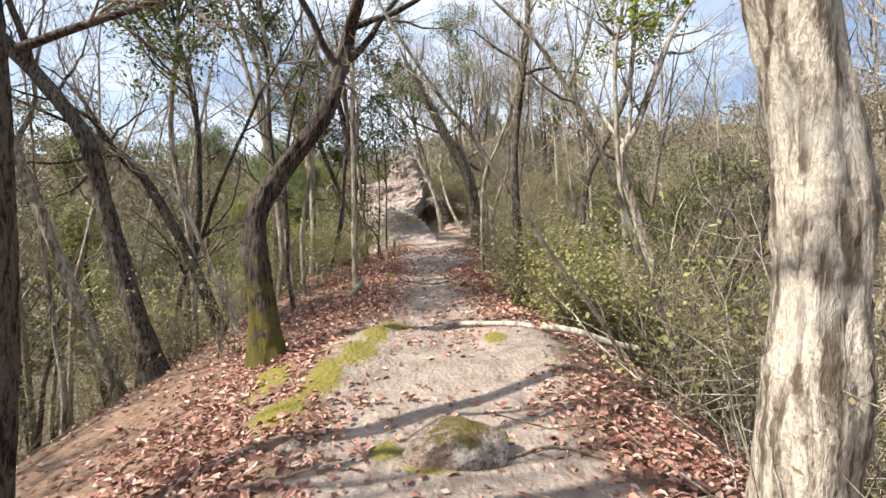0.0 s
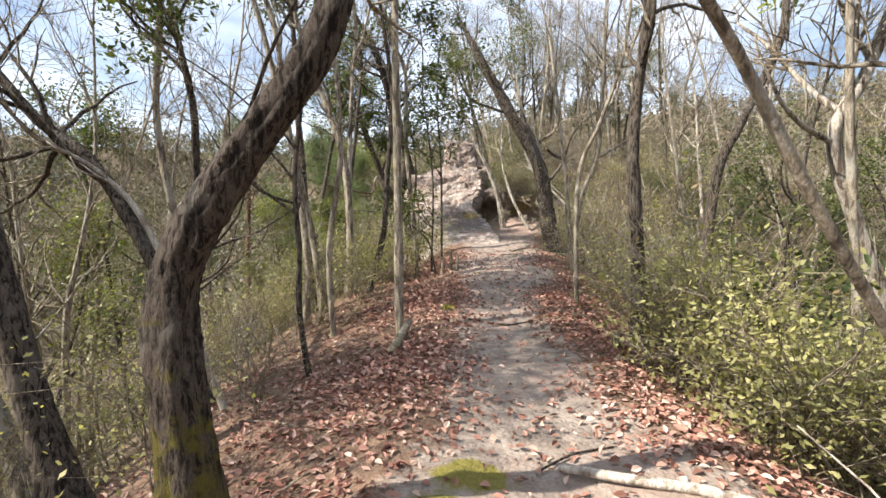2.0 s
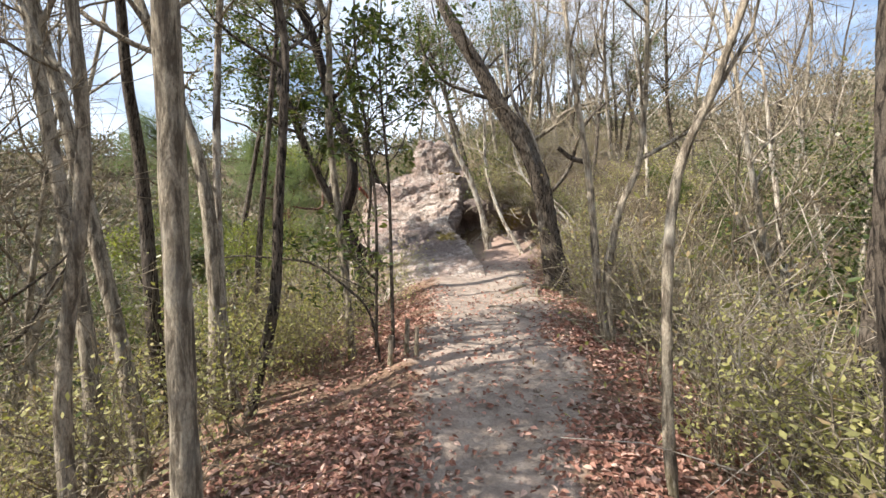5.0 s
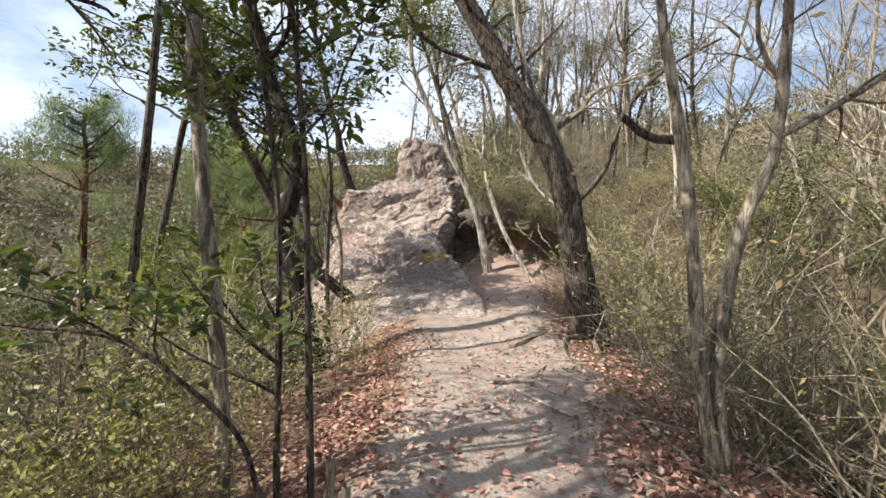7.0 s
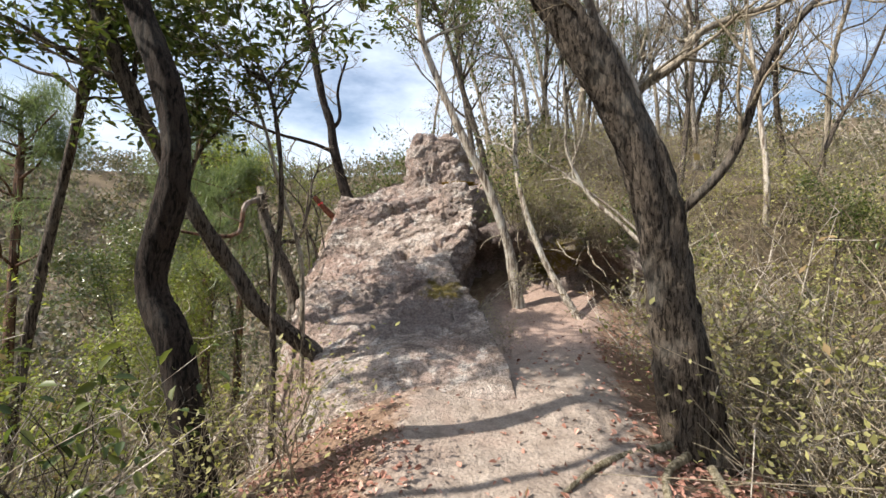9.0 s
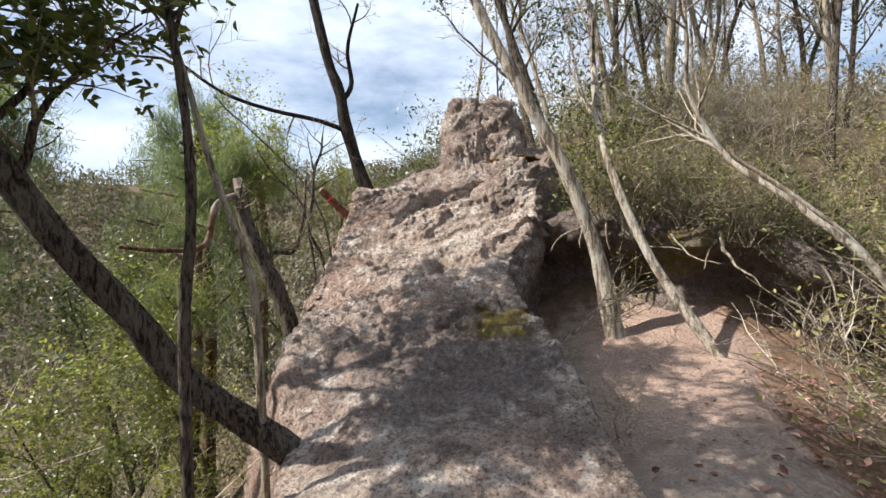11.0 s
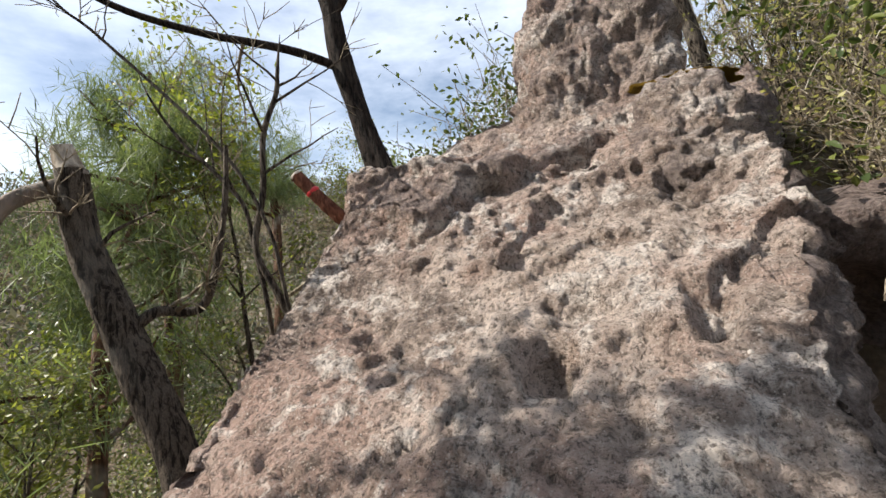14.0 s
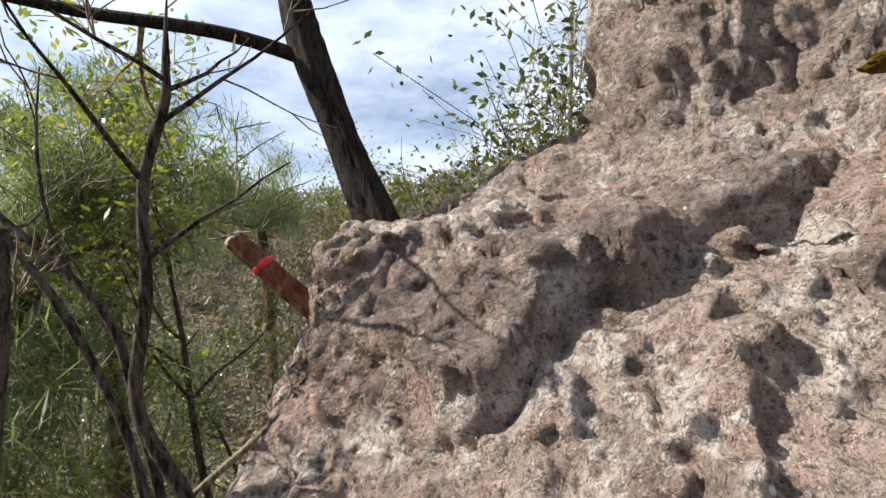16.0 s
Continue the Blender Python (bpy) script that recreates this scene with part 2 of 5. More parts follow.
# ---- mesh helpers ----
class Geo:
    """Gathers quads of many tubes and leaves for one mesh."""
    def __init__(self):
        self.v, self.f, self.n = [], [], 0

    def add(self, v, f):
        self.v.append(np.asarray(v, float))
        self.f.append(np.asarray(f, int) + self.n)
        self.n += len(v)

    def mesh(self, name, material, smooth=True):
        me = bpy.data.meshes.new(name)
        if self.n:
            v, f = np.concatenate(self.v), np.concatenate(self.f)
            me.vertices.add(len(v))
            me.vertices.foreach_set("co", v.ravel())
            me.loops.add(f.size)
            me.loops.foreach_set("vertex_index", f.ravel().astype(np.int32))
            me.polygons.add(len(f))
            me.polygons.foreach_set("loop_start", np.arange(0, f.size, 4, dtype=np.int32))
            me.polygons.foreach_set("use_smooth", np.full(len(f), smooth))
            me.update(calc_edges=True)
        me.materials.append(material)
        return me


def part(name, geo, material, parent=None, label="", smooth=True):
    ob = new(name, geo.mesh(name, material, smooth))
    if parent is not None:
        ob.parent = parent
    if label:
        ob["label"] = label
    if name in ("twig_spray", "foliage", "brushwood", "crown_wood", "needle_foliage"):
        ob["kind"] = "stuff"
    return ob


def spline(p, n):
    """n points along a smooth curve through p."""
    p = np.asarray(p, float)
    q = np.vstack([2 * p[0] - p[1], p, 2 * p[-1] - p[-2]])
    t = np.linspace(0, len(p) - 1 - 1e-9, n)
    i = t.astype(int)
    u = (t - i)[:, None]
    a, b, c, d = q[i], q[i + 1], q[i + 2], q[i + 3]
    return 0.5 * (2 * b + (c - a) * u + (2 * a - 5 * b + 4 * c - d) * u ** 2 + (3 * b - a - 3 * c + d) * u ** 3)


def tube(geo, p, r, k, ridges=0.0, rng=None):
    """A tapered tube of k sides along p; ridges: depth of the bark's furrows as a share of the radius."""
    p, r = np.asarray(p, float), np.asarray(r, float)
    n = len(p)
    t = np.gradient(p, axis=0)
    t /= np.linalg.norm(t, axis=1)[:, None] + 1e-9
    ref = np.array((1.0, 0, 0)) if abs(t[:, 0]).mean() < 0.8 else np.array((0, 1.0, 0))
    a = np.cross(t, ref)
    a /= np.linalg.norm(a, axis=1)[:, None] + 1e-9
    b = np.cross(t, a)
    th = np.linspace(0, 2 * np.pi, k, endpoint=False)
    rr = np.repeat(r[:, None], k, 1)
    if ridges:
        s = np.concatenate([[0], np.cumsum(np.linalg.norm(np.diff(p, axis=0), axis=1))])[:, None]
        ph = rng.uniform(0, 6.28, 6)
        w = (np.sin(th * 3 + 1.3 * np.sin(s * 2.1 + ph[0]) + ph[1]) * 0.5 + np.sin(th * 5 + 1.6 * np.sin(s * 3.7 + ph[2]) + ph[3]) * 0.5
             + np.abs(np.sin(th * 4.5 + 1.4 * np.sin(s * 6.1 + ph[4]))) - 0.6 + rng.normal(0, 0.22, (n, k)))
        rr = rr * (1 + ridges * w)
    v = p[:, None] + rr[..., None] * (np.cos(th)[None, :, None] * a[:, None] + np.sin(th)[None, :, None] * b[:, None])
    i, j = np.meshgrid(np.arange(n - 1), np.arange(k), indexing="ij")
    j2 = (j + 1) % k
    f = np.stack([i * k + j, i * k + j2, (i + 1) * k + j2, (i + 1) * k + j], -1).reshape(-1, 4)
    geo.add(v.reshape(-1, 3), f)


def wander(start, d, length, n, wig, lift, rng):
    """A crooked path from start along d, that lifts or droops on its way."""
    out, p, d = [np.array(start, float)], np.array(start, float), np.array(d, float)
    step = length / (n - 1)
    for _ in range(n - 1):
        d = d + rng.normal(0, wig, 3)
        d[2] += lift
        d /= np.linalg.norm(d) + 1e-9
        p = p + d * step
        out.append(p)
    return np.array(out), d


def sideways(d, rng, angle):
    """A direction that leaves d at about that angle, to a random side."""
    o = np.cross(d, rng.normal(0, 1, 3))
    o /= np.linalg.norm(o) + 1e-9
    return d * math.cos(angle) + o * math.sin(angle)


def leaves(geo, where, size, rng, slim=0.45, flat=0.35, spread=0.0, fold=True):
    """Leaf blades at the places given: folded along the midrib, or single blades."""
    where = np.asarray(where, float)
    m = len(where)
    if not m:
        return
    where = where + rng.normal(0, 1, (m, 3)) * spread
    d = rng.normal(0, 1, (m, 3))
    d[:, 2] *= flat
    d /= np.linalg.norm(d, axis=1)[:, None]
    side = np.cross(d, np.array((0, 0, 1.0)) + rng.normal(0, 0.45, (m, 3)))
    side /= np.linalg.norm(side, axis=1)[:, None] + 1e-9
    up = np.cross(side, d)
    s = (size * rng.uniform(0.6, 1.3, m))[:, None]
    w = s * slim
    if fold:
        base, tip = where, where + d * s - up * s * 0.12
        l1, l2 = where + d * s * 0.3 + side * w * 0.45 + up * w * 0.2, where + d * s * 0.68 + side * w * 0.38 + up * w * 0.15
        r1, r2 = where + d * s * 0.3 - side * w * 0.45 + up * w * 0.2, where + d * s * 0.68 - side * w * 0.38 + up * w * 0.15
        v = np.stack([base, l1, l2, tip, r2, r1], 1).reshape(-1, 3)
        o = (np.arange(m) * 6)[:, None]
        f = np.concatenate([o + np.array([0, 1, 2, 3]), o + np.array([0, 3, 4, 5])])
    else:
        v = np.stack([where, where + d * s * 0.5 + side * w * 0.5, where + d * s, where + d * s * 0.5 - side * w * 0.5], 1).reshape(-1, 3)
        f = (np.arange(m) * 4)[:, None] + np.arange(4)
    geo.add(v, f)


def branch(limb, twig, tips, start, d, length, radius, level, rng, wig=0.16, lift=0.05, forks=(5, 4), thin=0.0035):
    """A limb with its side branches and twigs. Gathers in tips the places where leaves may sit."""
    n = max(4, int(5 + length * 3)) if level > 0 else 3
    path, end = wander(start, d, length, n, wig, lift, rng)
    r = np.linspace(radius, max(thin * 0.6, radius * 0.25), n)
    tube(limb if level > 1 else twig, path, r, 7 if level > 1 else (5 if level == 1 and radius > 0.012 else 3))
    if level == 0:
        tips.extend(path[1:])
        return
    cnt = forks[0] if level > 1 else forks[1]
    for _ in range(max(1, int(rng.normal(cnt, 1)))):
        u = rng.uniform(0.25, 1.0)
        i = min(n - 2, int(u * (n - 1)))
        sd = sideways((path[i + 1] - path[i]) / (np.linalg.norm(path[i + 1] - path[i]) + 1e-9), rng, rng.uniform(0.5, 1.1))
        branch(limb, twig, tips, path[i], sd, length * rng.uniform(0.35, 0.65), max(thin, r[i] * 0.6), level - 1, rng, wig, lift, forks, thin)


# ---- ground: a wooded ridge with a trail on its crest ----
CREST = ((-40, -6), (-12, -1.2), (-4, -0.1), (0, 0.3), (2.5, 0.5), (3.7, 0.7), (4.6, 0.76), (6, 0.85), (7, 0.88), (8, 1.03), (10.3, 1.35), (12, 1.5),
         (13.5, 1.52), (15.5, 1.8), (17, 1.95), (18.4, 2.15), (19.2, 2.4), (20.2, 3.4), (21.5, 4.8), (23, 5.6), (28, 7.0), (34, 7.0), (50, 2.0), (80, -8))
TRAIL = ((-40, 0), (0, 0.05), (4.5, -0.02), (7, -0.25), (9.5, -0.2), (12, -0.15), (14, -0.15), (16, -0.35), (18.5, 0.25), (22, 1.0), (80, 4))


def smooth_table(table, y):
    ys, vs = np.array([a for a, _ in table], float), np.array([b for _, b in table], float)
    return (np.interp(y, ys, vs) * 2 + np.interp(y - 0.4, ys, vs) + np.interp(y + 0.4, ys, vs)) / 4


def lumps(x, y, scale, seed):
    """Smooth noise of about -1 to 1 out of turned sine waves."""
    g = np.random.default_rng(seed)
    out = 0.0
    for _ in range(7):
        a, f, ph = g.uniform(0, 6.28), g.uniform(0.7, 2.2) / scale, g.uniform(0, 6.28)
        out = out + np.sin((x * math.cos(a) + y * math.sin(a)) * f + ph + 0.8 * np.sin((y * math.cos(a) - x * math.sin(a)) * f * 0.7 + ph * 2))
    return out / 4.0


def soft(a, k=0.35):
    """A softened max(a, 0)."""
    return 0.5 * (a + np.sqrt(a * a + k * k)) - 0.5 * k * np.exp(-np.abs(a) * 3)


def ground_height(x, y):
    x, y = np.asarray(x, float), np.asarray(y, float)
    d = x - smooth_table(TRAIL, y)
    a = np.abs(d)
    steep = np.clip((y - 12) / 3, 0, 1)
    left = 0.26 * soft(a - 0.9) + (0.34 + 0.3 * steep) * soft(a - 2.6 + 1.1 * steep)
    right = 0.36 * soft(a - 0.85) + 0.36 * soft(a - 2.0)
    right = right * (1 - 0.75 * np.clip((y - 18.5) / 4, 0, 1))
    z = smooth_table(CREST, y) - np.where(d < 0, left, right)
    z = np.maximum(z, -15 + 2.5 * lumps(x, y, 14, 5))
    far = np.hypot(x, y - 10)
    hill = np.clip((far - 42) / 120, 0, 1)
    z = z + hill ** 1.3 * (46 + 12 * lumps(x, y, 60, 8) + 6 * np.clip(x / 60, 0, 1))
    z = z + np.clip(a / 6, 0.0, 1) * 0.35 * lumps(x, y, 2.6, 3) * np.clip(a - 1.2, 0, 1)
    return z + 0.035 * lumps(x, y, 0.55, 1) + 0.016 * lumps(x, y, 0.2, 2)


def trail_share(x, y):
    d = np.abs(x - smooth_table(TRAIL, y))
    half = np.interp(y, [0, 2, 4, 5.5, 8, 9, 10.3, 12, 14, 16, 18.5, 19.3, 19.8], [0.9, 0.8, 0.75, 0.6, 0.5, 0.58, 0.8, 0.86, 0.92, 1.15, 1.1, 0.6, -1])
    half = half + 0.16 * lumps(x, y, 0.7, 71)
    return np.clip(0.5 + (half - d) / 0.65, 0, 1)


def moss_share(x, y):
    m = np.zeros_like(x)
    for cx, cy, rx, ry in ((-0.98, 2.75, 0.2, 0.32), (-0.8, 3.15, 0.2, 0.34), (-0.66, 3.6, 0.22, 0.42), (-0.58, 4.1, 0.2, 0.4), (-0.42, 4.5, 0.28, 0.2), (0.0, 2.15, 0.3, 0.16), (-0.28, 2.3, 0.12, 0.2), (0.45, 4.0, 0.16, 0.25), (-1.25, 3.3, 0.22, 0.4),
                           (-0.9, 7.9, 0.15, 0.15), (0.9, 12.2, 0.2, 0.2)):
        m = np.maximum(m, np.clip(1.22 - np.hypot((x - cx) / rx, (y - cy) / ry), 0, 1))
    return m


def stretch_axis(lo, hi, step, far, grow):
    mid = list(np.arange(lo, hi, step))
    s, p = step, mid[-1]
    while p < far:
        s *= grow
        p += s
        mid.append(p)
    s, p = step, mid[0]
    while p > -far:
        s *= grow
        p -= s
        mid.insert(0, p)
    return np.array(mid)


def grid_faces(n, m):
    i, j = np.meshgrid(np.arange(n - 1), np.arange(m - 1), indexing="ij")
    return np.stack([i * m + j, (i + 1) * m + j, (i + 1) * m + j + 1, i * m + j + 1], -1).reshape(-1, 4)


def float_layer(me, name, values):
    me.attributes.new(name, "FLOAT", "POINT").data.foreach_set("value", np.asarray(values, np.float32).ravel())


def build_ground():
    gx, gy = np.meshgrid(stretch_axis(-2.4, 2.4, 0.07, 420, 1.1), stretch_axis(-0.6, 19, 0.085, 420, 1.11), indexing="ij")
    gz = ground_height(gx, gy)
    m = moss_share(gx, gy)
    gz = gz + 0.07 * m * (0.6 + 0.5 * lumps(gx, gy, 0.12, 9))
    # the low hump of bare stone at the trail's start
    gz = gz + 0.06 * trail_share(gx, gy) * np.clip(1 - np.abs(gy - 3.3) / 1.8, 0, 1) * (0.5 + lumps(gx, gy, 0.35, 21))
    g = Geo()
    g.add(np.stack([gx, gy, gz], -1).reshape(-1, 3), grid_faces(*gx.shape))
    ob = part("ground", g, SOIL)
    float_layer(ob.data, "path", trail_share(gx, gy))
    float_layer(ob.data, "moss", m)
    float_layer(ob.data, "clay", np.clip((gy - 15.6) / 1.5, 0, 1) * np.clip((gx + 0.7) / 0.5, 0, 1))
    float_layer(ob.data, "slope", np.maximum(np.clip((np.abs(gx - smooth_table(TRAIL, gy)) - 2.2) / 2.0, 0, 1), np.clip((gy - 18.9) / 0.8, 0, 1)))
    return tagged(ob, "trodden sandy trail between brown leaf litter on a wooded ridge", "ground", kind="structure")


ground = build_ground()


# ---- the sandstone outcrop at the end of the trail ----
def rock_height(x, y):
    mid = np.interp(y, [14.2, 15.0, 15.6, 16.5, 17.1, 17.6, 18.1, 18.6, 18.95, 19.25, 19.7, 20.0, 20.6, 21.5, 22.5],
                    [1.2, 1.66, 1.95, 2.28, 2.52, 2.80, 3.18, 3.45, 3.68, 4.0, 4.22, 4.36, 4.45, 4.4, 3.6])
    lft = np.interp(y, [14.2, 15.4, 16.5, 17.4, 18.3, 18.9, 19.2, 19.8, 20.4, 21.2, 22.5],
                    [0.6, 1.4, 2.25, 2.76, 3.2, 3.72, 4.08, 4.28, 4.2, 3.5, 2.0])
    s = np.clip((-1.9 - x) / 1.0, 0, 1)
    s = s * s * (3 - 2 * s)
    z = mid * (1 - s) + lft * s
    # behind the ledge the back climbs towards the pinnacle
    z = z + np.clip((y - 19.85) / 0.45, 0, 1) * np.clip(0.5 * (x + 3.5), 0, 0.36)
    # the flank over the slope falls off steeply
    edge = np.interp(y, [14.2, 15.5, 16.5, 17.5, 18.2, 19.0, 19.6, 20.5, 22.5], [-1.5, -2.2, -2.85, -3.25, -3.42, -3.25, -3.42, -3.6, -3.3])
    off = np.maximum(edge - x + 0.14 * lumps(x, y, 0.5, 31), 0)
    return z - 2.0 * off - 1.6 * off * off


def pebble_mesh(seed, material=None, fine=2, rough=0.25):
    bm = bmesh.new()
    bmesh.ops.create_icosphere(bm, subdivisions=fine, radius=1.0)
    for v in bm.verts:
        v.co = v.co * (1 + rough * noise.noise(v.co * 1.4 + Vector((seed * 7.0, 0, 0))) + rough * 0.5 * noise.noise(v.co * 5 + Vector((0, seed * 3.0, 0))))
        v.co.z *= 0.7
    me = bpy.data.meshes.new("pebble")
    bm.to_mesh(me)
    bm.free()
    me.polygons.foreach_set("use_smooth", [True] * len(me.polygons))
    me.materials.append(material or PEBBLE)
    return me


def rock_relief(v):
    """How far the stone stands out at v: hard beds over soft ones, blocks, pits and grain."""
    a, b, c = v
    n1 = noise.noise(v * 1.5)
    d = noise.voronoi(Vector((a * 2.3, b * 2.3, c * 4.4 - a * 1.1)) + 0.7 * noise.noise_vector(v * 2.1))[0]
    t = 1.9 * c - 0.62 * a + 1.1 * n1 + 0.35 * noise.noise(v * 3.3)
    u = t - math.floor(t)
    bed = (u / 0.09 if u < 0.09 else 1 - (u - 0.09) / 0.91) * min(1.0, max(0.0, 0.3 + 1.7 * noise.noise(v * 1.05 + Vector((3, 9, 4)))))
    t = 5.3 * c - 0.9 * a + 0.9 * noise.noise(v * 2.7)
    u = t - math.floor(t)
    fine = (u / 0.15 if u < 0.15 else 1 - (u - 0.15) / 0.85) * min(1.0, max(0.0, 0.1 + 2.0 * noise.noise(v * 1.7 + Vector((1, 2, 8)))))
    pits = max(0.0, noise.noise(v * 5.2 + Vector((4, 4, 4))) - 0.28)
    return (0.075 * (bed - 0.2) + 0.042 * (fine - 0.2) + 0.05 * n1 + 0.022 * (0.42 - d[0]) - 0.02 * math.exp(-((d[1] - d[0]) / 0.05) ** 2)
            - 0.045 * pits + 0.022 * noise.noise(Vector((a * 4, b * 4, c * 8))) - 0.028 * abs(noise.noise(v * 8.0)) + 0.018 * noise.noise(v * 15.0)
            - 0.022 * abs(noise.noise(v * 11.0 + Vector((5, 1, 2)))) + 0.012 * noise.noise(v * 27.0))


def crag(name, centre, radii, seed, parent):
    """A blocky rounded crag that stands on the outcrop."""
    bm = bmesh.new()
    bmesh.ops.create_icosphere(bm, subdivisions=6, radius=1.0)
    for v in bm.verts:
        d = v.co.normalized()
        k = (abs(d.x) ** 3.4 + abs(d.y) ** 3.4 + abs(d.z) ** 3.4) ** (-1 / 3.4)
        q = Vector(centre) + Vector((d.x * radii[0] * (1 - 0.22 * d.z), d.y * radii[1] * (1 - 0.22 * d.z), d.z * radii[2])) * k * 0.92
        v.co = q + d * (1.3 * rock_relief(q + Vector((seed, 0, 0))) + 0.07 * noise.noise(q * 2.3 + Vector((0, seed, 0))))
    me = bpy.data.meshes.new(name)
    bm.to_mesh(me)
    bm.free()
    me.polygons.foreach_set("use_smooth", [True] * len(me.polygons))
    me.materials.append(ROCK)
    float_layer(me, "moss", np.zeros(len(me.vertices)))
    float_layer(me, "crust_shade", np.full(len(me.vertices), 0.5))
    ob = new(name, me)
    ob.parent = parent
    return ob


def build_rock():
    ys = np.concatenate([np.arange(14.3, 16.8, 0.045), np.arange(16.8, 18.6, 0.019), np.arange(18.6, 19.75, 0.011), np.arange(19.75, 20.3, 0.019), np.arange(20.3, 22.4, 0.04)])
    cols = np.concatenate([np.linspace(0, 1, 300), 1 + np.linspace(0, 1, 46)[1:]])
    u, y = np.meshgrid(cols, ys, indexing="ij")
    wall = np.interp(y, [14.3, 15.5, 16.6, 17.2, 17.9, 18.6, 19.3, 20.3, 21.2, 22.5], [0.0, -0.2, -0.55, -0.82, -1.08, -1.0, -0.82, -0.62, -0.5, -0.4])
    wall = wall + 0.07 * lumps(y, y * 0, 0.35, 51)
    f = np.clip(u - 1, 0, 1)
    x = np.where(u <= 1, -5.3 + (wall + 5.3) * u, wall + 0.1 * f)
    top = rock_height(np.minimum(x, wall), y)
    foot = ground_height(wall + 0.3, y) - 0.25
    # the wall: rounded over at the top, hollow at its foot
    g = np.clip(f, 0, 1)
    z = np.where(u <= 1, top, top + (np.minimum(foot, top - 0.05) - top) * g ** 1.15)
    tall = np.clip((top - foot - 0.4) / 1.0, 0, 1)
    x = x + np.where(u > 1, tall * (0.12 * np.sin(g * 3.14) - 0.62 * np.clip(g - 0.3, 0, 1) ** 0.8 * np.clip((1.05 - g) * 3, 0, 1)), 0)
    p = np.stack([x, y, z], -1)
    du, dv = np.gradient(p, axis=0), np.gradient(p, axis=1)
    nrm = np.cross(du, dv)
    nrm /= np.linalg.norm(nrm, axis=-1)[..., None] + 1e-9
    flat = p.reshape(-1, 3)
    rise = np.clip((z - ground_height(x, y)) / 0.5, 0.12, 1).ravel()
    disp = np.empty(len(flat))
    for i, p3 in enumerate(flat):
        disp[i] = rock_relief(Vector(p3))
    # hollows weathered out under the harder beds
    for hx, hy, hz, rx, rz, deep in ((-1.89, 18.08, 3.10, 0.09, 0.075, 0.19), (-1.78, 18.3, 3.28, 0.13, 0.04, 0.08), (-2.7, 18.35, 3.15, 0.10, 0.06, 0.09),
                                     (-1.95, 18.5, 3.42, 0.16, 0.035, 0.09),
                                     (-1.25, 19.15, 3.80, 0.14, 0.12, 0.16), (-2.3, 17.6, 2.72, 0.14, 0.05, 0.07), (-3.0, 18.2, 2.95, 0.16, 0.05, 0.10), (-1.35, 18.3, 3.2, 0.08, 0.10, 0.12), (-1.83, 19.55, 4.06, 0.11, 0.06, 0.13)):
        e = ((flat[:, 0] - hx) / rx) ** 2 + ((flat[:, 1] - hy) / (rx + 0.12)) ** 2 + ((flat[:, 2] - hz) / rz) ** 2
        disp -= deep * np.exp(-e * e * 0.6)
    # harder beds that stand out above the hollows
    for hx, hy, hz, rx, rz, out in ((-2.03, 19.04, 3.74, 0.07, 0.05, 0.085), (-2.62, 19.0, 3.9, 0.17, 0.10, 0.06), (-1.3, 19.1, 4.1, 0.3, 0.14, 0.08)):
        e = ((flat[:, 0] - hx) / rx) ** 2 + ((flat[:, 1] - hy) / (rx * 0.8 + 0.12)) ** 2 + ((flat[:, 2] - hz) / rz) ** 2
        disp += out * np.exp(-e * e * 0.6)
    # the long ledge: a hard bed that juts out over a weathered hollow
    lip = np.interp(flat[:, 0], [-3.3, -3.06, -2.85, -2.67, -2.43, -2.36, -2.13, -1.93, -1.7], [19.0, 18.92, 18.86, 18.86, 19.0, 19.13, 19.26, 19.42, 19.6])
    up = flat[:, 1] - lip + 0.06 * lumps(flat[:, 0], flat[:, 2], 0.11, 87) + 0.025 * lumps(flat[:, 0], flat[:, 1], 0.045, 88)
    run = np.clip((flat[:, 0] + 3.3) / 0.25, 0, 1) * np.clip((-1.5 - flat[:, 0]) / 0.25, 0, 1) * np.where(u.ravel() <= 1, 1, 0)
    above = np.clip(up / 0.06 + 0.5, 0, 1)
    flat = flat + nrm.reshape(-1, 3) * (disp * rise)[:, None]
    swell = 0.55 + 0.45 * np.exp(-((flat[:, 0] + 2.65) / 0.3) ** 2) + 0.25 * lumps(flat[:, 0], flat[:, 1], 0.16, 89)
    flat[:, 2] += run * swell * (0.085 * above * np.exp(-(up / 0.30) ** 2) - 0.045 * (1 - above) * np.exp(-(up / 0.09) ** 2))
    flat[:, 1] -= run * swell * 0.10 * above * np.exp(-(up / 0.10) ** 2)
    # weathering over the finished shape: pock marks, crumbling layers and grit
    shape = flat.reshape(x.shape + (3,))
    skin = np.cross(np.gradient(shape, axis=0), np.gradient(shape, axis=1)).reshape(-1, 3)
    skin /= np.linalg.norm(skin, axis=-1)[:, None] + 1e-9
    near = (flat[:, 1] > 16.6) & (flat[:, 1] < 20.2)
    for i in np.where(near)[0]:
        q = Vector(flat[i])
        layer = noise.noise(Vector((q.x * 3, q.y * 3, q.z * 16 - q.x * 6)))
        flat[i] += skin[i] * (0.020 * layer - 0.03 * max(0.0, noise.noise(Vector((q.x * 7, q.y * 7, q.z * 15))) - 0.25) + 0.012 * noise.noise(q * 23.0) + 0.008 * noise.noise(q * 41.0))
    geo = Geo()
    geo.add(flat, grid_faces(*x.shape))
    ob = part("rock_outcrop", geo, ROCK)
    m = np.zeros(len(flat))
